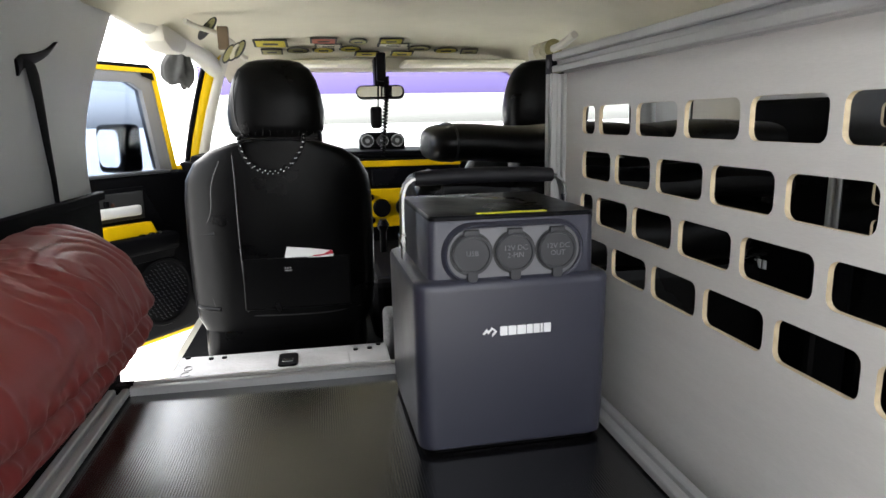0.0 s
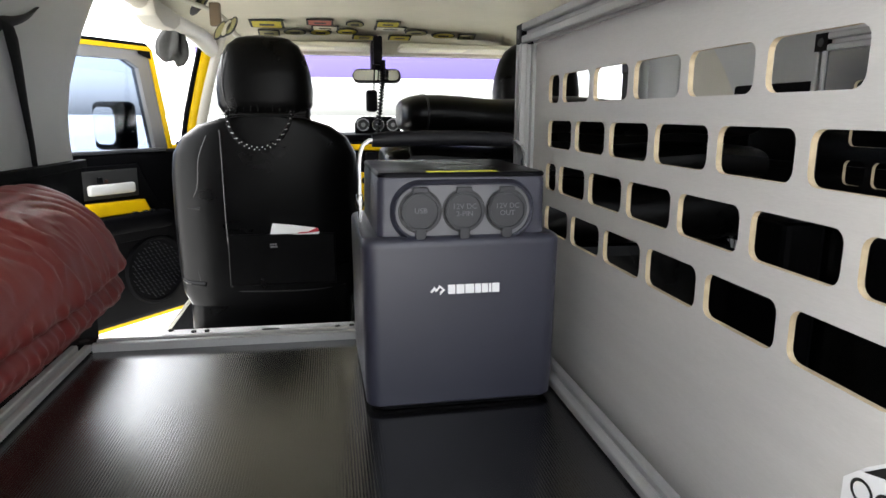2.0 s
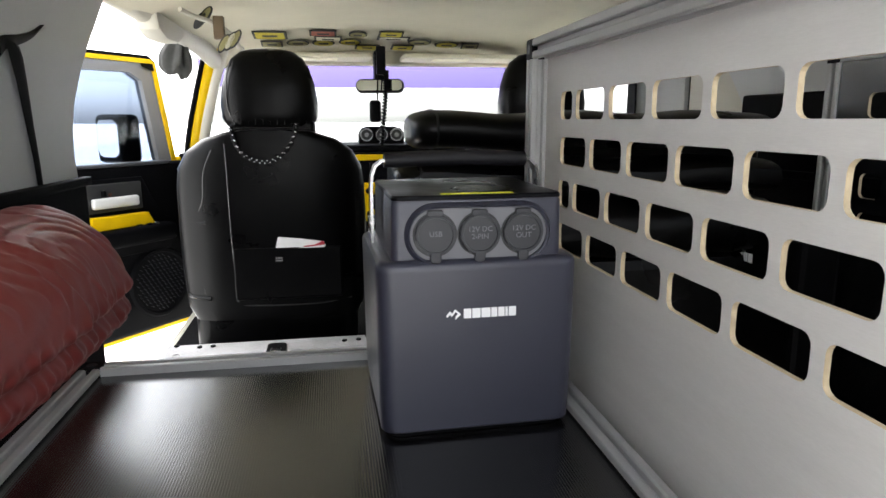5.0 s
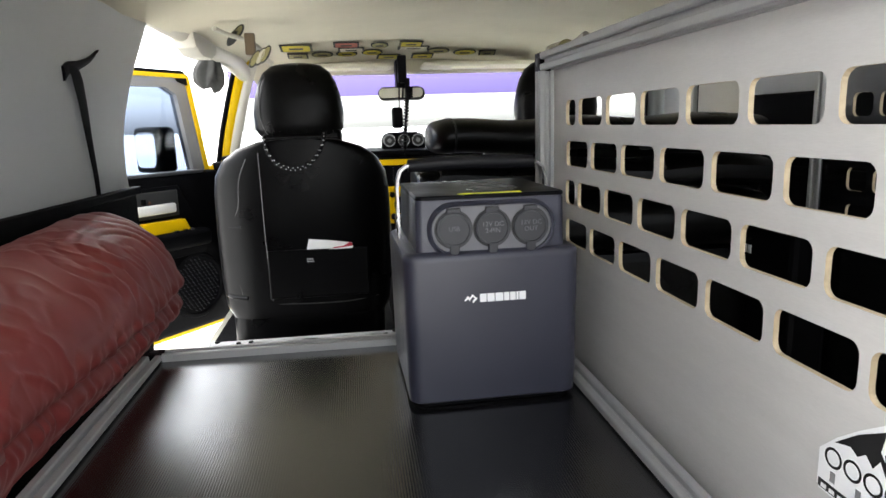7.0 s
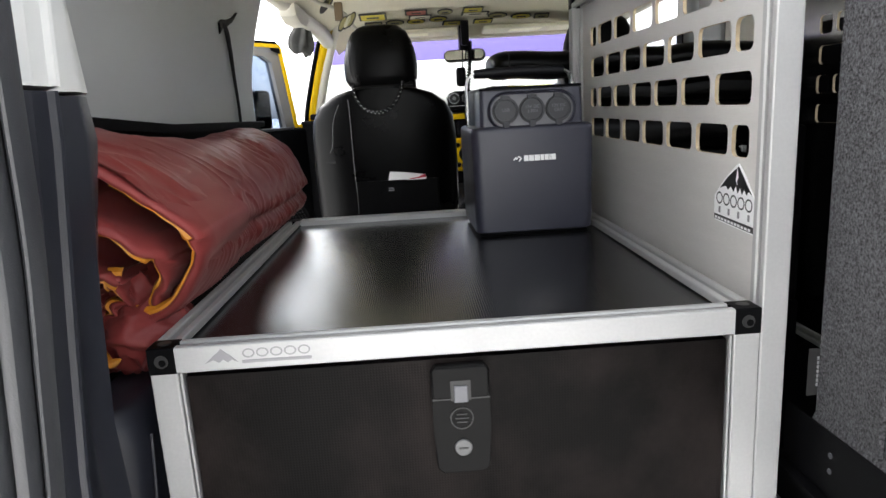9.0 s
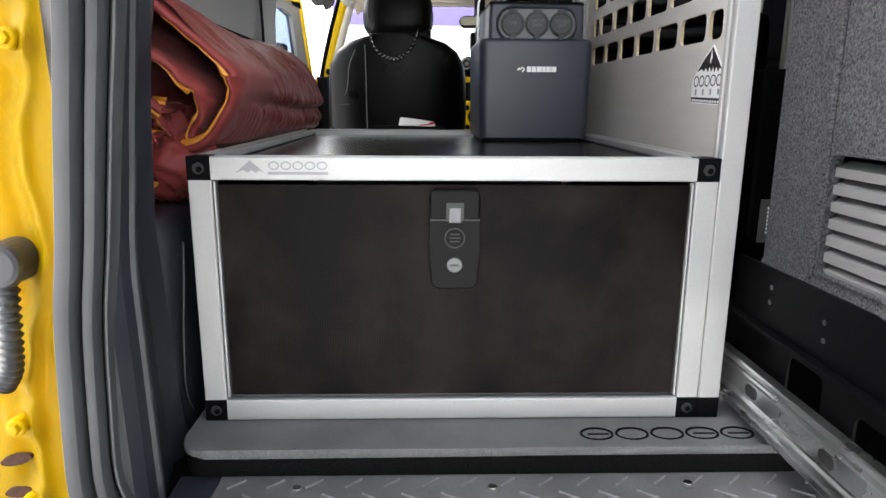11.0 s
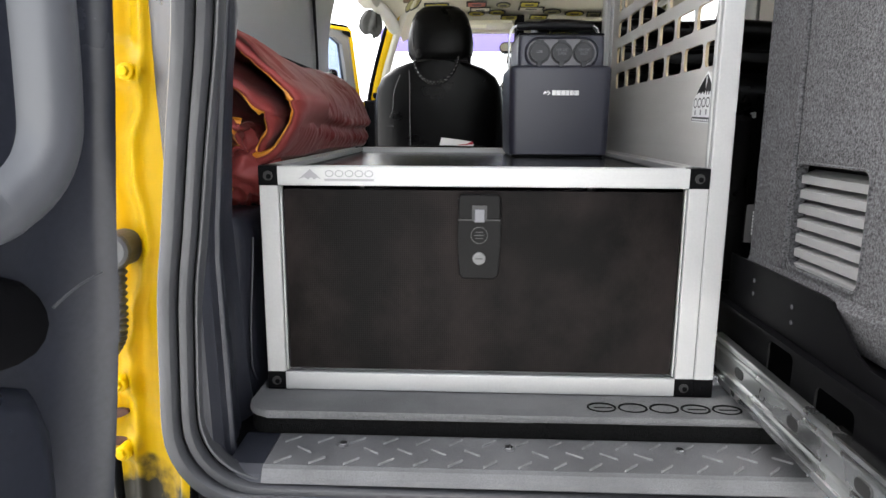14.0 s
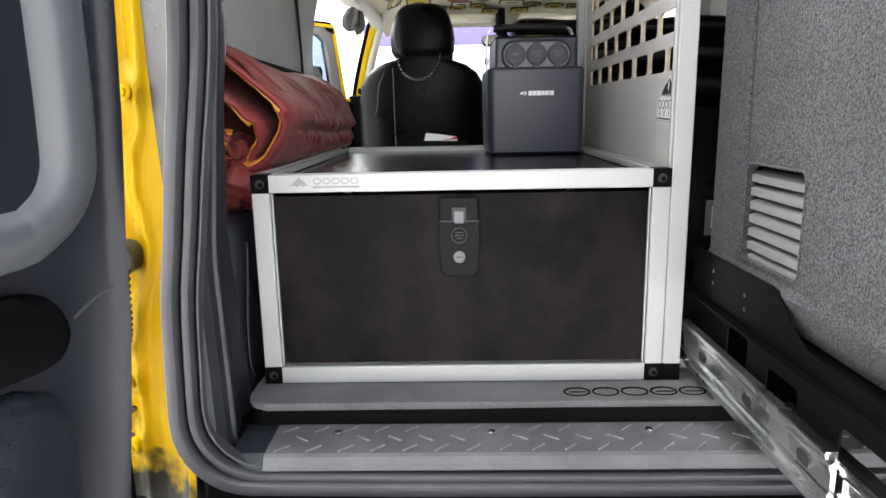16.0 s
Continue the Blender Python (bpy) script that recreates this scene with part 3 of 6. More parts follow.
# moulded sill plate with raised tread marks
sill = tagged(new("sill_plate"), "grey moulded plastic sill plate with raised tread marks", "sill plate", kind="structure")
prof = [(-0.052, 0.862), (-0.139, 0.861), (-0.1445, 0.8585), (-0.150, 0.850), (-0.152, 0.844), (-0.05, 0.835)]
part("plate", prism(prof, "x", 0.035, 1.05), MAT_GREY, sill)
prof2 = [(-0.05, 0.861), (-0.132, 0.858), (-0.144, 0.851), (-0.149, 0.842), (-0.05, 0.83)]
part("end_moulding", prism(prof2, "x", -0.01, 0.033), DARK_TRIM, sill)
mark = prism(rrect(-0.0115, 0.0115, -0.0010, 0.0010, 0.0009, 2), "z", 0, 0.0030)
bmesh.ops.bevel(mark, geom=[e for e in mark.edges if all(v.co.z > 0.001 for v in e.verts)], offset=0.0004, segments=1, affect="EDGES")
# lighter than the plate: the marks' faint highlight put into their colour
MARK_LIGHT = mat("highlight_plastic", (0.17, 0.17, 0.172), 0.4, grain=0.4, scale=200)
mk = None
for row, (y, ang) in enumerate(((-0.079, 42), (-0.104, -34), (-0.129, 42))):
    for i in range(24):
        x = 0.055 + i * 0.041 + (0.020 if row == 1 else 0)
        if x > 1.0 or min(abs(x - sx) for sx in (0.120, 0.325, 0.534)) < 0.018 and row == 1:
            continue
        if mk is None:
            mk = part("tread_mark", mark, MARK_LIGHT, sill, "raised tread mark, paler to paint its highlight")
            o = mk
        else:
            o = new("tread_mark", mk.data)
            o.parent = sill
        o.matrix_local = pose(x, y, 0.8607, 0, 0, ang)
for sx, sy in ((0.120, -0.089), (0.325, -0.090), (0.534, -0.086)):
    part("screw_washer", prism(disc(sx, sy, 0.0075, 20), "z", 0.859, 0.8635, bevel=0.001), MAT_GREY, sill)
    part("screw", prism(disc(sx, sy, 0.005, 16), "z", 0.861, 0.865, bevel=0.001), CHROME, sill, "steel screw head")

FOAM = mat("black_foam", (0.004, 0.004, 0.004), 0.9, spec=0.08, grain=0.8, scale=600, bump=1.0, bump_scale=500)
# coated base board with plain shapes in place of engraving
slab = thing("base_board", "black textured coated base board under the drawer box", "base board")
out = [(0.70, -0.066)] + [(0.018 - 0.03 * math.sin(radians(a)), -0.036 - 0.03 * math.cos(radians(a))) for a in range(0, 91, 15)] + [(-0.012, 0.10), (-0.012, 0.72), (0.70, 0.72)]
part("board", prism(out, "z", 0.884, 0.8945, bevel=0.004), SLAB, slab)
part("foam_edge", prism([(x + (0.002 if x < 0 else 0), y + (0.002 if y < 0 else 0)) for x, y in out], "z", 0.8625, 0.8845), FOAM, slab, "black foam underlay")
# foam-black rings and bars on the surface paint the shade of engraved grooves
for i in range(5):
    x = 0.447 + i * 0.040
    ring = bmesh.new()
    loft([[(x + a * math.cos(2 * math.pi * q / 24), -0.037 + b * math.sin(2 * math.pi * q / 24), z) for q in range(24)]
          for a, b, z in ((0.0190, 0.0135, 0.8944), (0.0186, 0.0131, 0.8960), (0.0178, 0.0123, 0.8948), (0.0160, 0.0105, 0.8948))], ring, caps=False)
    part("engraved_oval", ring, FOAM, slab, "", True)
    if i in (0, 3, 4):
        part("engraved_bar", box(x - 0.010, x + 0.014, -0.0385, -0.0355, 0.8944, 0.8949), FOAM, slab)

# the drawer box
bx_ = thing("drawer_box", "black drawer box in a silver slotted aluminium frame", "storage box")
T, W, D, ZB, ZT = 0.025, 0.575, 0.715, 0.8955, 1.2
for x in (0, W - T):
    for y in (0.0005, D - T):
        extrusion("post", "z", ZB + T, ZT - T, x, y, bx_, grooves=("r" if x == 0 else "l") + ("t" if y < 0.1 else "d"))
for z, gr in ((ZB, "t"), (ZT - T, "dt")):
    extrusion("front_rail", "x", T, W - T, 0, z, bx_, grooves=gr)
    extrusion("back_rail", "x", T, W - T, D - T, z, bx_, grooves=gr)
    for x in (0, W - T):
        extrusion("side_rail", "y", T, D - T, x, z, bx_, grooves=gr + "l" * (x > 0.1) + "r" * (x == 0))
for x in (0, W - T):
    for y in (0, D - T):
        for z in (ZB, ZT - T):
            cr = part("corner_joint", box(x - 0.0004, x + T + 0.0004, y - 0.0004, y + T + 0.0004, z - 0.0004, z + T + 0.0004, 0.0012), BLACK_PL, bx_, "black plastic corner joint")
            if y == 0:
                part("joint_hole", prism(disc(x + T / 2, z + T / 2, 0.0062, 20), "y", -0.0012, 0.001), INK, cr)
                part("joint_screw", prism(disc(x + T / 2 + 0.0012, z + T / 2 - 0.001, 0.0034, 12), "y", -0.0016, 0.001), BLACK_PL, cr)
            if z > 1:
                part("joint_hole", prism(disc(x + T / 2, y + T / 2, 0.0062, 20), "z", ZT - 0.001, ZT + 0.0012), INK, cr)
part("tabletop", box(T - 0.004, W - T + 0.004, T - 0.004, D - T + 0.004, 1.183, 1.1895), TABLE, bx_, "black ribbed laminate top panel")
part("side_panel", box(0.010, 0.016, T, D - T, ZB + T, ZT - T), TABLE, bx_)
part("side_panel", box(W - 0.016, W - 0.010, T, D - T, ZB + T, ZT - T), TABLE, bx_)
part("back_panel", box(T, W - T, D - 0.016, D - 0.010, ZB + T, ZT - T), TABLE, bx_)
face = part("drawer_front", box(0.031, W - 0.031, 0.004, 0.016, ZB + 0.030, ZT - 0.030, 0.0006), DRAWER, bx_, "black dusty drawer front with fine mesh grain and painted reflection haze")
for x in (0.0265, W - 0.0285):
    part("edge_strip", box(x, x + 0.002, 0.003, 0.012, ZB + 0.027, ZT - 0.027), ALU, bx_)


def latch():
    lt = part("latch", prism([(0.2605, 1.062), (0.266, 1.056), (0.306, 1.056), (0.3115, 1.062), (0.3135, 1.105), (0.3135, 1.160), (0.309, 1.166), (0.263, 1.166), (0.2585, 1.160), (0.2585, 1.105)], "y", -0.007, 0.004, bevel=0.0016), LATCH, face, "black plastic drawer latch with a key lock")
    part("top_plate", prism(rrect(0.2595, 0.3125, 1.1345, 1.1655, 0.004), "y", -0.0095, -0.006, bevel=0.0014), LATCH, lt)
    part("seam", box(0.2588, 0.3132, -0.0074, -0.006, 1.1325, 1.1343), INK, lt)
    part("slot", box(0.2765, 0.2955, -0.0098, -0.006, 1.1325, 1.1525), INK, lt)
    part("tongue", box(0.2795, 0.2925, -0.0118, -0.008, 1.131, 1.1475, 0.0012), RECESS, lt, "grey latch tongue")
    bm = bmesh.new()
    loft([[(0.286 + r * math.cos(2 * math.pi * q / 28), y, 1.1135 + r * math.sin(2 * math.pi * q / 28)) for q in range(28)] for r, y in ((0.0112, -0.0068), (0.0112, -0.0080), (0.0100, -0.0080), (0.0100, -0.0068))], bm, caps=False)
    part("button_ring", bm, INK, lt, "", True)
    for i, w in enumerate((0.005, 0.0065, 0.005)):
        part("grip_line", box(0.286 - w, 0.286 + w, -0.0080, -0.006, 1.117 - i * 0.004, 1.1182 - i * 0.004), INK, lt)
    part("lock", prism(disc(0.286, 1.0835, 0.0085, 24), "y", -0.0095, -0.006, bevel=0.001), LOCK_STEEL, lt, "steel key lock")
    part("keyhole", box(0.2815, 0.2905, -0.0101, -0.009, 1.0827, 1.0843), INK, lt)


latch()
# plain printed marks on the front rail
bm = bmesh.new()
pk = [(0.052, 1.183), (0.060, 1.190), (0.064, 1.193), (0.0675, 1.1965), (0.071, 1.193), (0.076, 1.189), (0.082, 1.183), (0.077, 1.1855), (0.073, 1.183), (0.069, 1.186), (0.065, 1.183), (0.060, 1.186)]
prism(pk, "y", -0.0006, 0.0005, bm)
part("printed_peak", bm, GREY_INK, bx_, "grey printed mountain mark")
for i in range(5):
    x = 0.0925 + i * 0.0128
    bm = bmesh.new()
    loft([[(x + a * math.cos(2 * math.pi * q / 24), -0.0004, 1.1908 + b * math.sin(2 * math.pi * q / 24)) for q in range(24)] for a, b in ((0.0058, 0.0046), (0.0042, 0.0031))], bm, caps=False)
    part("printed_ring", bm, GREY_INK, bx_)
part("printed_bar", box(0.086, 0.150, -0.0006, 0.0005, 1.1812, 1.1842), GREY_INK, bx_)


# divider panels with rows of rounded openings
def cut_panel(y0, y1, z0, z1, holes, x0, x1):
    bm = bmesh.new()
    loops = [[(y0, z0), (y1, z0), (y1, z1), (y0, z1)]] + [rrect(*h, 0.0085, 4) for h in holes]
    rims = []
    edges = []
    for lp in loops:
        vs = [bm.verts.new((x0, p[0], p[1])) for p in lp]
        rims.append(vs)
        edges += [bm.edges.new((vs[i], vs[(i + 1) % len(vs)])) for i in range(len(vs))]
    bmesh.ops.triangle_fill(bm, use_beauty=True, use_dissolve=False, edges=edges)
    front = list(bm.faces)
    twin = {}
    for v in list(bm.verts):
        twin[v] = bm.verts.new((x1, v.co.y, v.co.z))
    for f in front:
        bm.faces.new([twin[v] for v in reversed(f.verts)])
    for vs in rims:
        for i in range(len(vs)):
            a, b = vs[i], vs[(i + 1) % len(vs)]
            bm.faces.new((a, b, twin[b], twin[a])).material_index = 1
    return bm


def hole_grid():
    hs = []
    for r, z in enumerate((1.5118, 1.4570, 1.4035, 1.3495)):
        h = 0.0168
        if r % 2 == 0:
            spans = [(0.079 + i * 0.0932, 0.160 + i * 0.0932) for i in range(6)] + [(0.6382, 0.676)]
        else:
            spans = [(0.079, 0.1165)] + [(0.1255 + i * 0.0932, 0.2065 + i * 0.0932) for i in range(5)] + [(0.5915, 0.673)]
        hs += [(a, b, z - h, z + h) for a, b in spans]
    return hs


def divider(name, x, label, facing):
    d = thing(name, label, "divider panel", "divider panels beside the slide bay")
    y1, zt = 0.757, 1.598
    extrusion("post", "z", ZB + T, zt - T, x, 0.0, d, grooves="lrt")
    extrusion("post", "z", ZB + T, zt - T, x, y1 - T, d, grooves="lrd")
    extrusion("top_rail", "y", T, y1 - T, x, zt - T, d, grooves="lrd")
    extrusion("bottom_rail", "y", T, y1 - T, x, ZB, d, grooves="lrt")
    for y in (0, y1 - T):
        for z in (ZB, zt - T):
            cr = part("corner_joint", box(x - 0.0003, x + T + 0.0003, y - 0.0004, y + T + 0.0004, z - 0.0004, z + T + 0.0004, 0.0012), BLACK_PL, d, "black plastic corner joint")
            part("joint_hole", prism(disc(y + T / 2, z + T / 2, 0.006, 20), "x", x - 0.0012, x + 0.001), INK, cr)
            if y == 0:
                part("joint_screw", prism(disc(x + T / 2, z + T / 2, 0.0036, 12), "y", -0.0014, 0.001), BLACK_PL, cr)
    xs = x + (0.0248 if facing > 0 else 0.0065)
    # the near panel is grey, the far one black
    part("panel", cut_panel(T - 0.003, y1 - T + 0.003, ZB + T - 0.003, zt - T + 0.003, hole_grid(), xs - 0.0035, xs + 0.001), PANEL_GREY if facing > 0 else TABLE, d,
         "laminated plywood panel with rounded cut-outs", mats=(BIRCH,))
    return d


div = divider("divider_panel", 0.5755, "grey panel with rounded cut-outs in an aluminium frame", 1)
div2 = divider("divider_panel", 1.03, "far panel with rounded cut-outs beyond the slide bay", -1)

# die-cut sticker on the divider
XS = 0.5959
st = thing("sticker", "white die-cut sticker with black mountain peaks", "sticker")
so = [(0.0960, 1.3265), (0.0915, 1.3235), (0.078, 1.3110), (0.066, 1.2990), (0.0585, 1.2900), (0.0595, 1.2585), (0.0620, 1.2560), (0.1480, 1.2590), (0.1500, 1.2612), (0.1500, 1.2865), (0.136, 1.3000), (0.119, 1.3130), (0.101, 1.3250)]
part("vinyl", prism(so, "x", XS, XS + 0.0006), WHITE, st)
pk = [(0.0960, 1.3235), (0.080, 1.3085), (0.067, 1.2965), (0.074, 1.2995), (0.078, 1.2950), (0.083, 1.3010), (0.0875, 1.2945), (0.092, 1.3020), (0.0965, 1.2950), (0.101, 1.3025), (0.106, 1.2955), (0.112, 1.3010), (0.118, 1.2965), (0.124, 1.3000), (0.137, 1.2965), (0.119, 1.3105)]
part("printed_peak", prism(pk, "x", XS - 0.0004, XS), INK, st, "black printed mountain shape")
part("printed_flash", prism([(0.098, 1.3215), (0.0955, 1.3120), (0.0985, 1.3075), (0.0975, 1.3040), (0.1010, 1.3085), (0.1000, 1.3125)], "x", XS - 0.0007, XS - 0.0004), WHITE, st)
for i in range(5):
    y = 0.1370 - i * 0.0162
    bm = bmesh.new()
    loft([[(XS - 0.0004, y + r * math.cos(2 * math.pi * q / 20), 1.2852 + 0.92 * r * math.sin(2 * math.pi * q / 20)) for q in range(20)] for r in (0.0076, 0.0056)], bm, caps=False)
    part("printed_ring", bm, INK, st)
for i in range(4):
    part("printed_dash", box(XS - 0.0004, XS, 0.1345 - i * 0.0215, 0.1385 - i * 0.0215, 1.2685, 1.2755), GREY_INK, st)
part("printed_bar", prism([(0.1485, 1.2605), (0.0610, 1.2575), (0.0610, 1.2640), (0.1485, 1.2662)], "x", XS - 0.0004, XS), INK, st)
for i in range(11):
    y = 0.1435 - i * 0.0074
    part("printed_dot", box(XS - 0.0007, XS - 0.0004, y - 0.0026, y + 0.0020, 1.2612 - i * 0.00025, 1.2640 - i * 0.00025), WHITE, st)


# power station on the tabletop
def power_station():
    ps = thing("power_station", "slate grey portable power station with a carry handle", "power station")
    ps.matrix_world = pose(0.4475, 0.468, 1.1905, 0, 0, 1.2)

    def rr(hw, y0, y1, z, r=0.016):
        return [(x, y, z) for x, y in rrect(-hw, hw, y0, y1, r, 5)]

    rings = [rr(0.0935, 0.004, 0.190, 0.004), rr(0.096, 0.001, 0.193, 0.006), rr(0.0975, 0.0, 0.194, 0.03), rr(0.099, -0.001, 0.196, 0.165), rr(0.099, -0.001, 0.196, 0.169),
             rr(0.0975, 0.001, 0.194, 0.173), rr(0.093, 0.005, 0.190, 0.1755)]
    part("body", loft(rings), STATION, ps, "matte slate grey moulded shell", True)
    part("foot", loft([rr(0.091, 0.006, 0.188, 0.0), rr(0.091, 0.006, 0.188, 0.005)]), BLACK_PL, ps, "black rubber foot ring")
    head = part("head", loft([rr(0.0835, 0.009, 0.186, 0.170, 0.008), rr(0.0825, 0.009, 0.185, 0.228, 0.008), rr(0.0815, 0.010, 0.184, 0.2315, 0.008)]), STATION, ps, "narrower upper housing", True)
    part("top_plate", loft([rr(0.0825, 0.0085, 0.186, 0.2318, 0.008), rr(0.0825, 0.0085, 0.186, 0.2345, 0.008), rr(0.0812, 0.0098, 0.185, 0.2362, 0.008)]), STATION_TOP, ps, "glossy black top plate", True)
    part("colour_strip", box(-0.035, 0.035, 0.014, 0.0215, 0.2362, 0.2369), LIME, ps, "lime yellow strip")
    pl = prism(rrect(-0.0665, 0.0665, 0.174, 0.2245, 0.0245, 8), "y", 0.0078, 0.012, bevel=0.0006)
    pn_ = part("socket_panel", pl, RECESS, head, "grey socket recess plate")
    bm = bmesh.new()
    ring = lambda g, y: [(x, y, z) for x, z in rrect(-0.0665 - g, 0.0665 + g, 0.174 - g, 0.2245 + g, 0.0245 + g, 8)]
    loft([ring(0.0, 0.0085), ring(0.0, 0.0045), ring(0.0015, 0.0035), ring(0.0035, 0.006), ring(0.005, 0.0092)], bm, caps=False)
    part("socket_rim", bm, STATION, head, "", True)
    for x, lines in ((-0.0425, ("USB",)), (0.0, ("12V DC", "2-PIN")), (0.0425, ("12V DC", "OUT"))):
        cap = part("socket_cap", prism(disc(x, 0.1995, 0.0195, 36), "y", 0.0025, 0.009, bevel=0.0012), STATION_CAP, head, "round rubber socket cap")
        # black disc behind the cap paints the shaded gap around it
        part("cap_gap", prism(disc(x, 0.1995, 0.0212, 36), "y", 0.0070, 0.0095), INK, head)
        bm = bmesh.new()
        loft([[(x + r * math.cos(2 * math.pi * q / 36), y, 0.1995 + r * math.sin(2 * math.pi * q / 36)) for q in range(36)] for r, y in ((0.0185, 0.0028), (0.0182, 0.0012), (0.0165, 0.0012), (0.016, 0.0028))], bm, caps=False)
        part("cap_rim", bm, STATION_CAP, head, "", True)
        part("pull_tab", prism(rrect(x - 0.0052, x + 0.0052, 0.1725, 0.184, 0.004), "y", 0.001, 0.006, bevel=0.001), STATION_CAP, head)
        part("cap_hinge", prism(rrect(x - 0.0075, x + 0.0075, 0.2165, 0.2225, 0.0015), "y", 0.003, 0.008, bevel=0.0008), STATION_CAP, head)
        for i, w_ in enumerate(lines):
            word("cap_text", w_, 0.0072, Matrix.Translation((x, 0.0024, 0.2005 + (0.0035 - i * 0.007 if len(lines) > 1 else 0))) @ pose(0, 0, 0, 90), head, RECESS, 0.0005)
    # plain white mark in place of lettering
    x0 = -0.0165
    for w_, r in ((0.0072, 0.0006), (0.0080, 0.0006), (0.0088, 0.0006), (0.0058, 0.0006), (0.0062, 0.0006), (0.0022, 0.0004), (0.0072, 0.0006)):
        part("printed_block", prism(rrect(x0, x0 + w_, 0.1192, 0.1284, r, 3), "y", -0.0018, 0.001), WHITE, ps)
        x0 += w_ + 0.0010
    part("printed_arrow", prism([(-0.034, 0.122), (-0.030, 0.127), (-0.0275, 0.1245), (-0.025, 0.1285), (-0.0195, 0.1235), (-0.0245, 0.1185), (-0.0245, 0.1215), (-0.022, 0.1235), (-0.0245, 0.126), (-0.0285, 0.1215), (-0.030, 0.1235), (-0.0325, 0.121)], "y", -0.0018, 0.001), WHITE, ps)
    # handle
    yh = 0.115
    line = [(-0.0925, 0.170), (-0.0925, 0.235), (-0.0915, 0.247), (-0.088, 0.257), (-0.081, 0.2625), (-0.07, 0.264), (0.07, 0.264), (0.081, 0.2625), (0.088, 0.257), (0.0915, 0.247), (0.0925, 0.235), (0.0925, 0.170)]
    rings = []
    for k, (x, z) in enumerate(line):
        a, b = line[max(k - 1, 0)], line[min(k + 1, len(line) - 1)]
        d = Vector((b[0] - a[0], 0, b[1] - a[1])).normalized()
        nn = Vector((-d.z, 0, d.x)) * 0.0014
        p = Vector((x, 0, z))
        rings.append([p + nn + Vector((0, yh - 0.009, 0)), p + nn + Vector((0, yh + 0.009, 0)), p - nn + Vector((0, yh + 0.009, 0)), p - nn + Vector((0, yh - 0.009, 0))])
    part("handle", loft(rings), CHROME, ps, "flat steel handle bow")
    for s in (-1, 1):
        part("pivot", prism(disc(yh, 0.196, 0.009, 20), "x", *sorted((s * 0.089, s * 0.0965)), bevel=0.0015), CHROME, ps)
    rings = []
    for i in range(61):
        t = i / 60
        x = -0.078 + 0.156 * t
        r = 0.0086 * (0.88 + 0.12 * min(1, 9 * min(t, 1 - t)))
        rings.append([(x, yh + r * 1.25 * math.cos(2 * math.pi * k / 14), 0.2625 + r * math.sin(2 * math.pi * k / 14) + 0.002 * math.sin(math.pi * t)) for k in range(14)])
    part("grip", loft(rings), GRIP, ps, "ribbed dark rubber grip", True)


power_station()


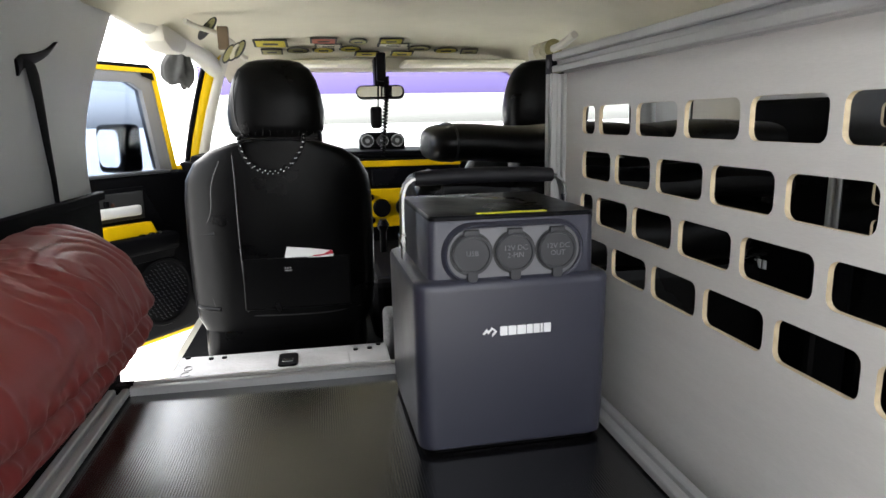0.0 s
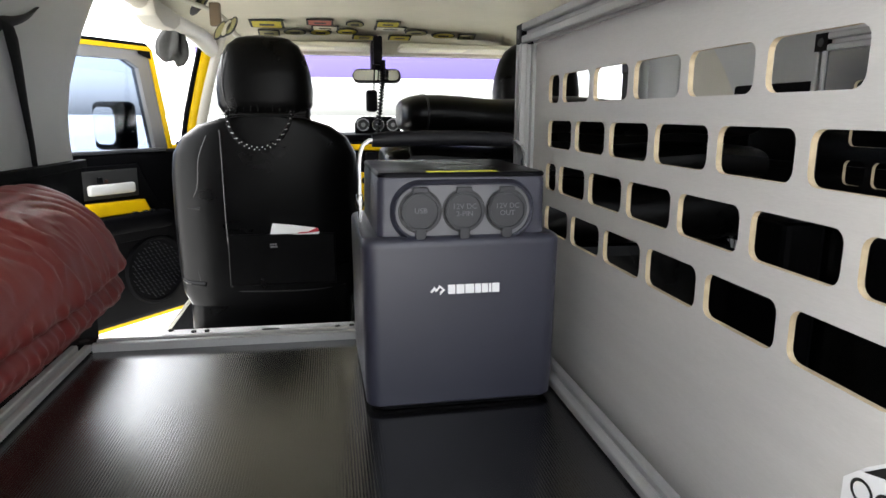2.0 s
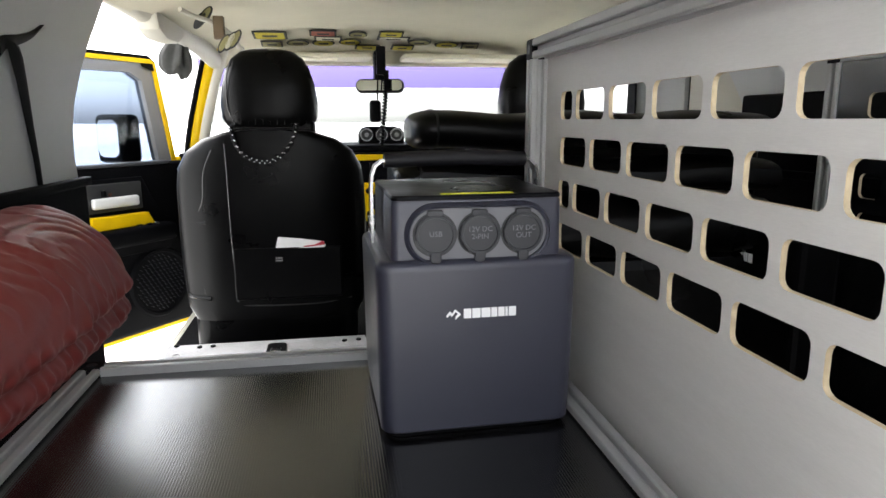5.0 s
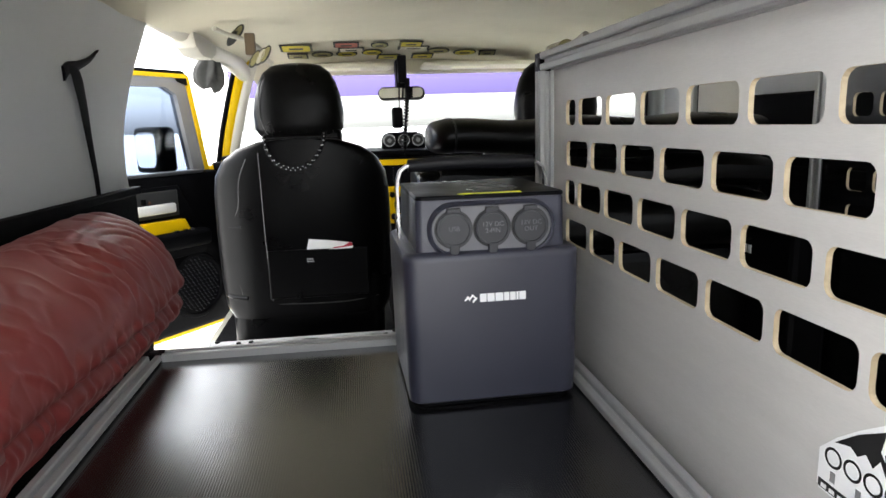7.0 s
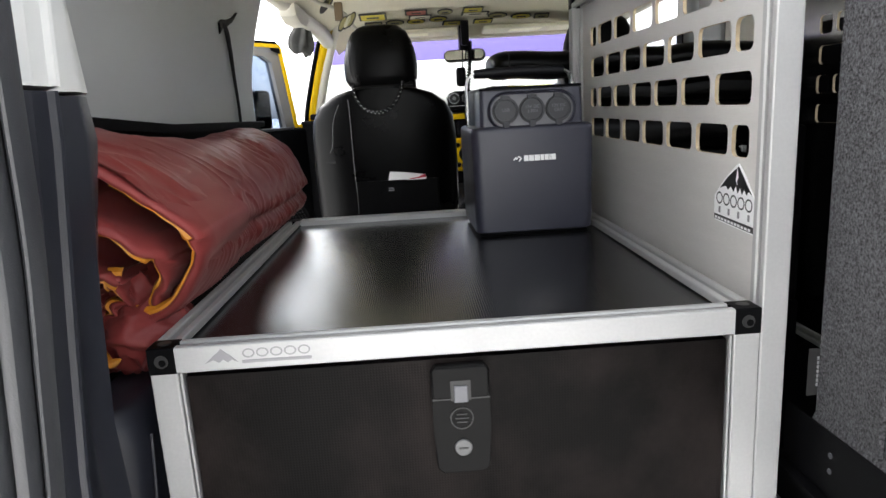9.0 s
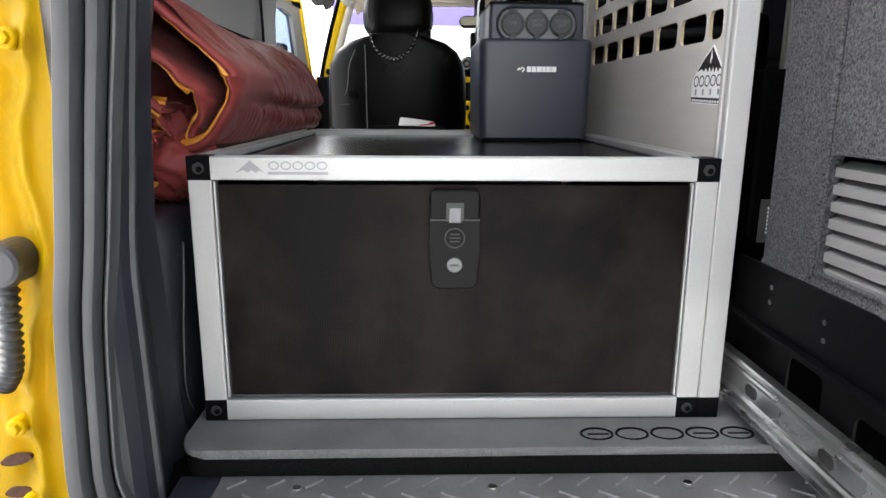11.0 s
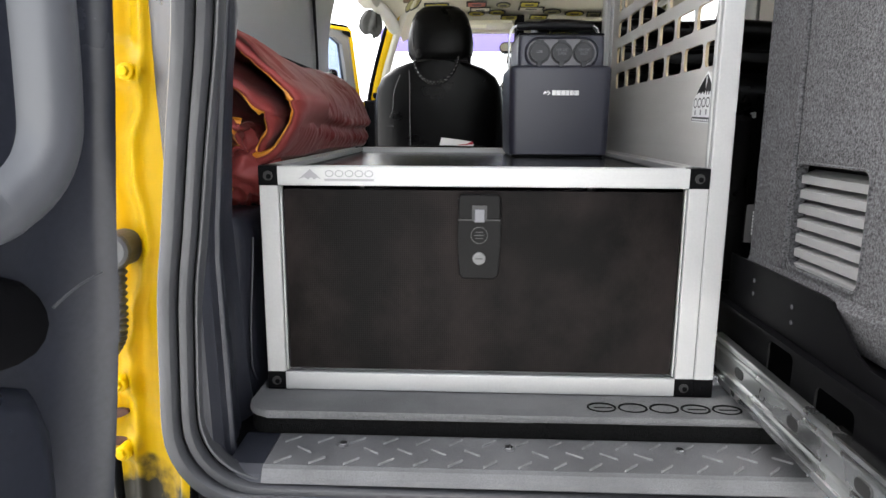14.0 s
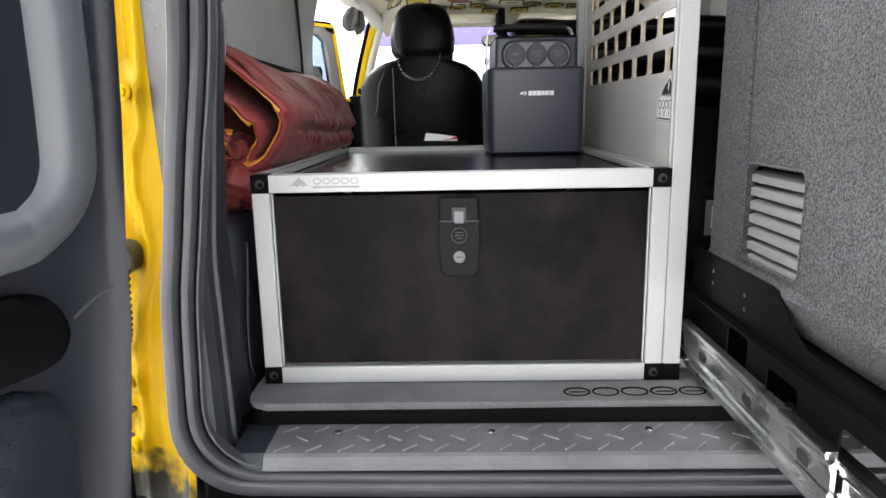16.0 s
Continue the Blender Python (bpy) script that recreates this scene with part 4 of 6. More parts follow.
# fridge in its fabric cover, pulled out on the slide
def fridge():
    fr = thing("portable_fridge", "portable fridge in a charcoal heather fabric cover with a vent", "fridge")
    y0, y1, x0, x1, z0, z1 = -0.74, -0.003, 0.631, 1.01, 1.045, 1.56

    def rr(g, x, r):
        return [(x, y, z) for y, z in rrect(y0 + g, y1 - g, z0 + g, z1 - g, r, 6)]

    hole = (-0.2365, -0.1015, 1.100, 1.215)
    # cover side with the vent opening
    bm = cut_panel(y0 + 0.03, y1 - 0.002, 1.09, z1 - 0.03, [hole], x0, x0 + 0.012)
    for f in bm.faces:
        f.material_index = 0
    part("cover_side", bm, FABRIC, fr, "charcoal heather fabric side")
    prof = [(x0 + 0.012, z1 - 0.03)] + [(x0 + 0.03 - 0.03 * math.cos(radians(a)), z1 - 0.03 + 0.03 * math.sin(radians(a))) for a in range(0, 91, 15)] + [(x1, z1), (x1, z1 - 0.012), (x0 + 0.03, z1 - 0.012)]
    part("cover_top", prism(prof, "y", y0, y1), FABRIC, fr)
    # lower roll of the cover, bulging inward under the side
    rings = []
    for i in range(24):
        y = y0 + 0.02 + (y1 - y0 - 0.022) * i / 23
        b = 0.004 * math.sin(i * 1.1) * (i < 18)
        rings.append([(x0 + 0.0 , y, 1.093), (x0 - 0.004 + b, y, 1.084), (x0 + 0.003, y, 1.062), (x0 + 0.016, y, 1.040), (x0 + 0.03, y, 1.04), (x0 + 0.03, y, 1.09)])
    part("cover_hem", loft(rings), FABRIC, fr, "padded lower edge of the fabric cover", True)
    part("cover_end", box(x0 + 0.012, x1, y1 - 0.012, y1, z0, z1 - 0.012), FABRIC, fr)
    part("cover_end", box(x0 + 0.012, x1, y0, y0 + 0.012, z0, z1 - 0.012), FABRIC, fr)
    part("body", box(x0 + 0.03, x1 - 0.01, y0 + 0.03, y1 - 0.02, z0 - 0.01, z1 - 0.02, 0.01), BLACK_PL, fr, "dark fridge body")
    # piping seam
    rings = tube([(x0 - 0.0015, -0.094 + 0.003 * math.sin(z * 9), z) for z in [1.095 + i * 0.02 for i in range(22)]], 0.0035, 6)
    part("seam", rings, FABRIC, fr, "corded seam", True)
    rim = tube([(x0 - 0.0005, p[0], p[1]) for p in rrect(*hole, 0.012, 4)] + [(x0 - 0.0005, rrect(*hole, 0.012, 4)[0][0], rrect(*hole, 0.012, 4)[0][1])], 0.0016, 6)
    part("vent_piping", rim, FABRIC, fr, "", True)
    for i in range(7):
        z = 1.201 - i * 0.0163
        sl = prism([(x0 + 0.006, z), (x0 + 0.022, z + 0.006), (x0 + 0.024, z + 0.004), (x0 + 0.009, z - 0.0075), (x0 + 0.006, z - 0.0085)], "y", hole[0] - 0.004, hole[1] + 0.004)
        part("vent_slat", sl, SLAT, fr, "grey plastic louvre slat")
    part("vent_post", box(x0 + 0.02, x0 + 0.028, -0.125, -0.120, 1.12, 1.2), RUBBER, fr)
    part("woven_tag", box(0.6225, 0.6405, y1 + 0.0005, y1 + 0.002, 1.108, 1.156), INK, fr, "small black woven tag with a white mark")
    for i in range(7):
        part("printed_block", box(0.6305, 0.6365, y1 - 0.0012, y1 + 0.001, 1.118 + i * 0.0045, 1.1208 + i * 0.0045), GREY_INK, fr)


fridge()


def slide():
    sl = thing("fridge_slide", "black steel fridge tray on zinc-plated slide rails", "drawer slide")
    tr = prism([(0.03, 1.088), (-0.200, 1.090), (-0.214, 1.088), (-0.224, 1.080), (-0.262, 1.052), (-0.280, 1.045), (-0.74, 1.040), (-0.74, 1.022), (0.03, 1.026)], "x", 0.622, 0.6245)
    tray = part("tray_side", tr, BLACK_PL, sl, "black folded steel tray side")
    part("tray_flange", box(0.612, 0.6245, -0.74, 0.03, 1.020, 1.0235), BLACK_PL, sl)
    lo = cut_panel(-0.74, 0.10, 0.905, 1.021, [(-0.135, -0.075, 0.955, 1.004), (-0.255, -0.185, 0.94, 0.992), (-0.42, -0.33, 0.94, 0.992)], 0.632, 0.6345)
    for f in lo.faces:
        f.material_index = 0
    part("lower_side", lo, BLACK_PL, sl, "black steel side plate with cut-outs")
    for y, z in ((-0.045, 1.068), (-0.045, 1.052), (-0.140, 1.062), (-0.142, 1.045)):
        part("rivet_hole", prism(disc(y, z, 0.0028, 12), "x", 0.6212, 0.6225), RUBBER, tray)
    part("tray_floor", box(0.6345, 1.02, -0.74, 0.03, 1.030, 1.034), BLACK_PL, sl)

    def channel(name, x, y0, y1, z0, z1, t=0.0022, lip=0.011):
        h = z1 - z0
        pts = [(x, z0), (x - lip, z0), (x - lip - 0.001, z0 + 0.002), (x - lip, z0 + 0.0075), (x - lip + t, z0 + 0.0075), (x - lip + t, z0 + t), (x - t, z0 + t), (x - t, z0 + h * 0.17),
               (x - 0.0062, z0 + h * 0.21), (x - 0.0072, z0 + h * 0.26), (x - 0.0062, z0 + h * 0.31), (x - 0.0048, z0 + h * 0.34), (x - 0.0048, z0 + h * 0.66), (x - 0.0062, z0 + h * 0.69), (x - 0.0072, z0 + h * 0.74), (x - 0.0062, z0 + h * 0.79), (x - t, z0 + h * 0.83),
               (x - t, z1 - t), (x - lip + t, z1 - t), (x - lip + t, z1 - 0.0075), (x - lip, z1 - 0.0075), (x - lip - 0.001, z1 - 0.002), (x - lip, z1), (x, z1)]
        return part(name, prism(pts, "y", y0, y1), ZINC, sl, "zinc-plated steel slide rail")

    outer = channel("outer_rail", 0.624, -0.345, 0.045, 0.912, 0.974)
    inner = channel("inner_rail", 0.6325, -0.72, 0.02, 0.921, 0.965, lip=0.008)
    for y in (-0.035, -0.175, -0.30):
        part("slot", prism(rrect(y - 0.012, y + 0.012, 0.937, 0.950, 0.006), "x", 0.6178, 0.6196), INK, outer)
    part("back_channel", channel_box(), ZINC, sl)
    part("cross_bar", box(0.60, 0.64, 0.03, 0.055, 0.90, 0.915, 0.001), ZINC, sl)


def channel_box():
    return box(0.640, 0.655, -0.72, -0.20, 0.93, 0.955, 0.001)


slide()


# folded quilt lying along the left side
def ridged(v, power=4):
    return (1 - abs(noise.noise(v))) ** power


def quilt():
    q = thing("rolled_quilt", "folded maroon nylon quilt with an orange lining", "quilt")
    rear_p = [(-0.148, 1.245), (-0.149, 1.33), (-0.147, 1.388), (-0.125, 1.402), (-0.09, 1.397), (-0.05, 1.372), (-0.018, 1.345), (0.012, 1.318), (0.032, 1.299), (0.038, 1.286), (0.030, 1.264), (0.016, 1.238), (0.000, 1.214), (-0.010, 1.204), (-0.05, 1.19), (-0.11, 1.185), (-0.145, 1.2)]
    far_p = [(-0.148, 1.23), (-0.149, 1.31), (-0.147, 1.355), (-0.125, 1.373), (-0.098, 1.376), (-0.068, 1.369), (-0.040, 1.352), (-0.016, 1.327), (0.000, 1.298), (0.010, 1.270), (0.012, 1.250), (0.008, 1.228), (0.000, 1.212), (-0.005, 1.204), (-0.05, 1.19), (-0.11, 1.185), (-0.145, 1.2)]

    def lip(x, z):
        """How far the open end lies forward of the box's rear edge."""
        return min(0.105, 0.088 * max(0.0, min(1.0, (x + 0.130) / 0.165)) + 0.9 * max(0.0, 1.282 - z) * (x > -0.12))

    def ring(y, k_end):
        u = min(1.0, max(0.0, y / 0.60)) ** 0.8
        pts = [Vector((a[0] + (b[0] - a[0]) * u, 0, a[1] + (b[1] - a[1]) * u + 0.006 * math.sin(y * 7.5 + 1) * u * (a[1] > 1.3))) for a, b in zip(rear_p, far_p)]
        pts = spline(pts + [pts[0]], 10)[:-1]
        out = []
        far = min(1.0, max(0.0, (y - 0.1) / 0.7))
        for p in pts:
            x, z = -0.09 + (p.x + 0.09) * k_end, 1.26 + (p.z - 1.26) * k_end
            low = noise.noise(Vector((x * 9, y * 4, z * 9))) * 0.007
            # long soft creases that run slantwise, sharper towards the far end
            v = Vector((x * 9 + y * 5, y * 11 - x * 12, z * 8 - y * 5)) + 0.8 * noise.noise_vector(Vector((x * 10, y * 7, z * 10)))
            soft = ridged(v, 5)
            v2 = Vector((x * 20 + y * 16, y * 30 - x * 26, z * 18 - y * 14)) + 1.1 * noise.noise_vector(Vector((x * 12, y * 9, z * 12)))
            fine = ridged(v2, 4)
            where = max(0.0, min(1.0, 0.4 + 1.6 * noise.noise(Vector((x * 8 + 3, y * 6, z * 8)))))
            # winding quilting lines, puffed up between
            c = noise.noise(Vector((x * 6 + 1.7, y * 4.5, z * 6))) * 6 + noise.noise(Vector((x * 15, y * 13, z * 15 + 5))) * 0.6
            puff = abs(math.sin(math.pi * c)) ** 0.55
            n1 = low + 0.0042 * soft * (0.4 + 0.6 * where) + 0.0024 * fine * where * (0.30 + 0.70 * far) + 0.0026 * puff * (0.20 + 0.80 * far)
            # stitched seam low on the side, with puckers
            sz = 1.240 + 0.03 * (1 - u)
            if x > -0.06:
                pk = 0.5 + 0.5 * noise.noise(Vector((y * 75, 2.0, 0)))
                n1 -= 0.0130 * math.exp(-((z - sz) / (0.006 + 0.007 * pk)) ** 2) * (0.6 + 0.4 * far)
                n1 += 0.011 * math.exp(-((z - sz + 0.016) / 0.012) ** 2) * (noise.noise(Vector((y * 60, 0, 4.0))) + 0.3) * far
                n1 += 0.008 * math.exp(-((z - sz - 0.016) / 0.012) ** 2) * (noise.noise(Vector((y * 52, 3.0, 4.0))) + 0.2) * far
            k = 1.0 if x > -0.135 else 0.1
            d = Vector((x + 0.07, 0, z - 1.27)).normalized()
            yy = y + lip(x, z) * max(0.0, 1 - y / 0.45)
            out.append((x + d.x * n1 * k, yy + n1 * 0.3 * k, max(z + d.z * n1 * k, 1.150)))
        return out

    rows = []
    ny = 380
    for i in range(ny + 1):
        t = i / ny
        e = max(0.0, (t - 0.90) / 0.10)
        rows.append(ring(0.95 * t, 0.30 + 0.70 * math.sqrt(max(0.0, 1 - e * e))))
    bm = loft(rows, caps=False)
    bm.faces.new([v for v in bm.verts][-len(rows[0]):])
    part("outer_layer", bm, NYLON, q, "glossy maroon nylon shell", True, sharp=120)

    # folded layers at the open end: puffed sheets with rounded lips, the orange lining showing inside each fold
    line = [(-0.146, 1.386), (-0.122, 1.398), (-0.09, 1.391), (-0.05, 1.366), (-0.018, 1.339), (0.010, 1.312), (0.028, 1.294), (0.032, 1.285), (0.025, 1.264), (0.012, 1.240), (-0.003, 1.218), (-0.020, 1.205), (-0.045, 1.198)]
    ax, az = -0.175, 1.185
    for k, f in enumerate((1.0, 0.80, 0.60, 0.42)):
        jit = 0.006 * k
        pts = spline([(ax + (x - ax) * f + jit * noise.noise(Vector((i * 0.9, k * 3.3, 1))), 0, az + (z - az) * f + jit * noise.noise(Vector((i * 0.9, k * 3.3, 9)))) for i, (x, z) in enumerate(line)], 9)
        n = len(pts)
        nrms = []
        for i in range(n):
            d = (pts[min(i + 1, n - 1)] - pts[max(i - 1, 0)]).normalized()
            nrms.append(Vector((-d.z, 0, d.x)))
        sv = 7 / 12
        rings, mouth = [], []
        for j, (dy, th) in enumerate(((0.0, 0.0015), (0.0012, 0.006), (0.004, 0.0095), (0.010, 0.012), (0.022, 0.0125), (0.045, 0.012), (0.08, 0.012), (0.13, 0.012), (0.19, 0.010))):
            outer, inner = [], []
            for i, p in enumerate(pts):
                t = i / (n - 1)
                crush = 0.35 + (1.1 if t > sv else 0.0) + 0.25 * k
                wob = crush * (0.008 * noise.noise(Vector((p.x * 26 + k * 7, dy * 14, p.z * 26))) + 0.007 * (ridged(Vector((p.x * 30 + k * 7, dy * 26, p.z * 30))) - 0.3))
                wob = min(wob, 0.001) if k == 0 else wob
                yy = dy + lip(p.x, p.z) * (0.90 + 0.05 * k) + 0.004 + 0.010 * noise.noise(Vector((p.x * 20 + k * 3.1, 5.0, p.z * 20)))
                base = p + nrms[i] * wob + Vector((0, yy, 0))
                outer.append(base + nrms[i] * th / 2)
                inner.append(base - nrms[i] * th / 2)
            if j == 2:
                mouth = inner
            rings.append(outer + inner[::-1])
        part("folded_layer", loft(rings), NYLON, q, "", True, sharp=75)
        strip_, m0 = [], int(n * 0.30)
        for i in range(m0, n):
            t = i / (n - 1)
            if t < sv:
                w_ = 0.0095 * max(0.0, (t - 0.30) / (sv - 0.30)) ** 1.4
            else:
                w_ = 0.0022 + 0.0055 * ((t - sv) / (1 - sv)) ** 1.5
            w_ *= 0.8 + 0.9 * noise.noise(Vector((i * 0.16, k * 4.1, 2))) + 0.25
            w_ = max(0.0006, w_)
            p, nr = mouth[i], nrms[i]
            strip_.append([p + nr * 0.001, p - nr * w_ * 0.5 + Vector((0, -0.0015, 0)), p - nr * w_ + Vector((0, 0.003, 0)), p - nr * w_ + Vector((0, 0.0045, 0)), p - nr * w_ * 0.5 + Vector((0, 0.001, 0))])
        part("lining_edge", loft(strip_), ORANGE, q, "orange lining showing at the fold", True)

    # crumpled lower end hanging beside the box
    rr_ = []
    for i in range(41):
        t = i / 40
        ph = math.pi * t
        ring_ = []
        for a in range(56):
            th = 2 * math.pi * a / 56
            d = Vector((math.sin(ph) * math.cos(th), math.sin(ph) * math.sin(th), math.cos(ph)))
            w = d * 1.5 + 0.5 * noise.noise_vector(d * 2.2)
            r = 0.95 + 0.25 * noise.noise(d * 1.3 + Vector((2, 0, 5))) + 0.30 * (ridged(w + Vector((7, 1, 3)), 7) - 0.25) + 0.10 * ridged(w * 2.3 + Vector((1, 4, 2)), 6)
            ring_.append((-0.066 + 0.058 * d.x * r, 0.135 + 0.048 * d.y * r, 1.188 + 0.050 * d.z * r))
        rr_.append(ring_)
    part("loose_end", loft(rr_[1:-1]), NYLON, q, "", True, sharp=100)
    for pts, w0 in (([(-0.088, 0.098, 1.172), (-0.078, 0.086, 1.158), (-0.066, 0.088, 1.161)], 0.0045),):
        path = spline(pts, 6)
        part("loose_lining", tube(path, [0.001 + w0 * math.sin(math.pi * i / (len(path) - 1)) for i in range(len(path))], 8), ORANGE, q, "", True)


quilt()


# front seats
def seat(name, label, cx, cy, wide=1.0, detail=True):
    s = thing(name, label, "car seat", "front seats")
    prof = [(0.99, 0.205, 0.062, 0.0), (1.02, 0.222, 0.072, 0.0), (1.10, 0.230, 0.078, 0.0), (1.22, 0.232, 0.075, 0.003), (1.33, 0.229, 0.068, 0.008), (1.38, 0.222, 0.062, 0.010),
            (1.42, 0.200, 0.056, 0.012), (1.45, 0.160, 0.048, 0.014), (1.468, 0.105, 0.036, 0.016), (1.474, 0.05, 0.015, 0.018)]
    rings = []
    for i in range(len(prof) - 1):
        for k in range(4):
            z = prof[i][0] + (prof[i + 1][0] - prof[i][0]) * k / 4
            hw, hd, off = [prof[i][j] + (prof[i + 1][j] - prof[i][j]) * k / 4 for j in (1, 2, 3)]
            rings.append(cushion_ring(cx - 0.003, cy + hd - off * 0.5, z, hw * wide * 1.025, hd, 3.0, 40))
    rings.append(cushion_ring(cx, cy + 0.02, 1.4745, 0.03, 0.01, 2.2, 40))
    part("backrest", loft(rings), LEATHER, s, "black leather backrest cover", True)
    hp = [(1.476, 0.085, 0.038), (1.482, 0.100, 0.052), (1.50, 0.110, 0.060), (1.54, 0.1125, 0.063), (1.58, 0.107, 0.062), (1.62, 0.096, 0.057), (1.645, 0.083, 0.050), (1.662, 0.062, 0.038), (1.670, 0.032, 0.018)]
    rings = []
    for i in range(len(hp) - 1):
        for k in range(3):
            z = hp[i][0] + (hp[i + 1][0] - hp[i][0]) * k / 3
            hw, hd = [hp[i][j] + (hp[i + 1][j] - hp[i][j]) * k / 3 for j in (1, 2)]
            rings.append(cushion_ring(cx + 0.001, cy + 0.065, z, hw * 1.06, hd, 2.9, 36))
    rings.append(cushion_ring(cx + 0.001, cy + 0.065, 1.671, 0.01, 0.006, 2, 36))
    part("headrest", loft(rings), LEATHER, s, "padded black leather headrest", True)
    part("headrest_neck", box(cx - 0.096, cx + 0.112, cy + 0.022, cy + 0.085, 1.452, 1.497, 0.012), LEATHER, s)
    part("cushion", box(cx - 0.215, cx + 0.205, cy + 0.02, cy + 0.55, 0.88, 1.02, 0.04, 4), LEATHER, s, "black leather seat cushion", True)
    for sx in (-0.19, 0.15):
        part("seat_rail", box(cx + sx, cx + sx + 0.04, cy + 0.02, cy + 0.5, 0.80, 0.89, 0.004), BLACK_PL, s)
    if detail:
        yb = cy - 0.0015

        def back(dx, z):
            """A point on the rear face of the backrest, dx from its middle."""
            hw, hd, off = interp(prof, z)
            return (cx + dx, cy + hd - off * 0.5 - hd * max(0.0, 1 - (abs(dx) / hw) ** 3.0) ** (1 / 3.0) - 0.0005, z)

        for line in (((-0.108, 1.44), (-0.106, 1.38), (-0.105, 1.20), (-0.098, 1.04)),
                     ((-0.140, 1.425), (-0.162, 1.37), (-0.170, 1.30), (-0.193, 1.245), (-0.193, 1.15), (-0.178, 1.05)),
                     ((-0.185, 1.035), (-0.05, 1.028), (0.1, 1.026), (0.19, 1.035))):
            part("piping", tube(spline([back(*p) for p in line], 6), 0.0018, 6), PIPING, s, "", True)
        for pts in ([(cx - 0.10, cy + 0.014, 1.476), (cx, cy + 0.008, 1.478), (cx + 0.10, cy + 0.014, 1.476)],
                    [(cx - 0.082, cy + 0.020, 1.486), (cx - 0.096, cy + 0.0165, 1.53), (cx - 0.094, cy + 0.0175, 1.60), (cx - 0.080, cy + 0.022, 1.64)]):
            part("piping", tube(spline(pts, 6), 0.0016, 6), PIPING, s, "", True)
        for i in range(11):
            xg = cx - 0.085 + i * 0.0175
            part("gather", tube([(xg, cy + 0.009, 1.484), (xg + 0.002, cy + 0.0055, 1.493), (xg + 0.004 * math.sin(i), cy + 0.006, 1.500 + 0.006 * math.sin(i * 2.3))], [0.0012, 0.0010, 0.0003], 6), LEATHER, s, "", True)
        part("side_panel", tube(spline([(cx - 0.214, cy + 0.045, 1.235), (cx - 0.219, cy + 0.05, 1.15), (cx - 0.212, cy + 0.045, 1.06)], 6), 0.011, 8), LEATHER, s, "", True)
        part("pocket", box(cx - 0.104, cx + 0.165, yb - 0.004, yb + 0.004, 1.045, 1.178, 0.003), LEATHER, s, "slack leather map pocket")
        for z in (1.245, 1.05):
            part("side_strap", tube(spline([(cx - 0.230, cy + 0.070, z + 0.012), (cx - 0.217, cy + 0.032, z + 0.004), (cx - 0.165, cy + 0.010, z)], 5), 0.006, 6), LEATHER, s, "", True)
        for i in range(3):
            part("printed_dash", box(cx + 0.0 + i * 0.006, cx + 0.004 + i * 0.006, yb - 0.0052, yb - 0.003, 1.150, 1.154), GREY_INK, s)
        part("printed_dash", box(cx + 0.0, cx + 0.018, yb - 0.0052, yb - 0.003, 1.144, 1.147), GREY_INK, s)
    return s


DS = (0.164, 1.553)
seat("car_seat", "black leather driver seat seen from behind", *DS)
seat("car_seat", "black leather passenger seat beyond the power station", 0.88, 1.56, detail=False)

# folded leather rear seat behind the divider
rs = thing("rear_seat", "folded black leather rear seat cushions", "car seat")
for z0, z1, x0, y0 in ((1.450, 1.507, 0.428, 0.80), (1.384, 1.436, 0.398, 0.775), (1.28, 1.378, 0.40, 0.775)):
    rings = []
    for i in range(33):
        t = (i / 32) ** 2.2
        e = math.sqrt(max(0.0, 1 - max(0, 1 - t * 18) ** 2.4)) * 0.5 + 0.5
        x = x0 + (0.99 - x0) * t
        sag = 0.003 * math.sin(t * 17)
        rings.append([(x, y0 + 0.09 + 0.09 * e * math.copysign(abs(math.cos(a)) ** 0.7, math.cos(a)), (z0 + z1) / 2 + sag + (z1 - z0) / 2 * e * math.copysign(abs(math.sin(a)) ** 0.75, math.sin(a))) for a in [2 * math.pi * k / 20 for k in range(20)]])
    c = part("cushion", loft(rings), LEATHER, rs, "padded black leather cushion", True)
    part("piping", tube([Vector(p) * 1.0 for p in rings[9]] + [Vector(rings[9][0])], 0.0018, 6), PIPING, rs, "", True)
part("seat_back", box(0.64, 1.19, 1.10, 1.19, 0.90, 1.50, 0.03, 3), LEATHER, rs, "dark rear seat back", True)
part("base", box(0.40, 0.99, 0.80, 1.05, 0.862, 1.285, 0.02), LEATHER, rs, "dark seat base")


# braided cord hung on the driver's headrest
cd = thing("braided_cord", "black paracord braid with pale flecks hung on the headrest", "cord")
line = spline([(0.077, 1.556, 1.482), (0.080, 1.546, 1.455), (0.097, 1.541, 1.420), (0.125, 1.540, 1.401), (0.155, 1.540, 1.396), (0.187, 1.540, 1.407), (0.213, 1.541, 1.436), (0.228, 1.546, 1.468), (0.230, 1.556, 1.486)], 10)
for ph in (0, 2.09, 4.19):
    pts = []
    for i, p in enumerate(line):
        a = i * 0.95 + ph
        pts.append(p + Vector((0.0032 * math.cos(a), -0.004 + 0.0025 * math.sin(a), 0.0032 * math.sin(a * 0.5 + ph))))
    part("strand", tube(pts, 0.0032, 6), WEB, cd, "", True)
for i in range(3, len(line) - 3, 2):
    p = line[i]
    part("fleck", box(p.x - 0.0012, p.x + 0.0012, p.y - 0.0096, p.y - 0.0075, p.z - 0.0012 + 0.003 * (-1) ** (i // 2), p.z + 0.0012 + 0.003 * (-1) ** (i // 2)), PAPER, cd)

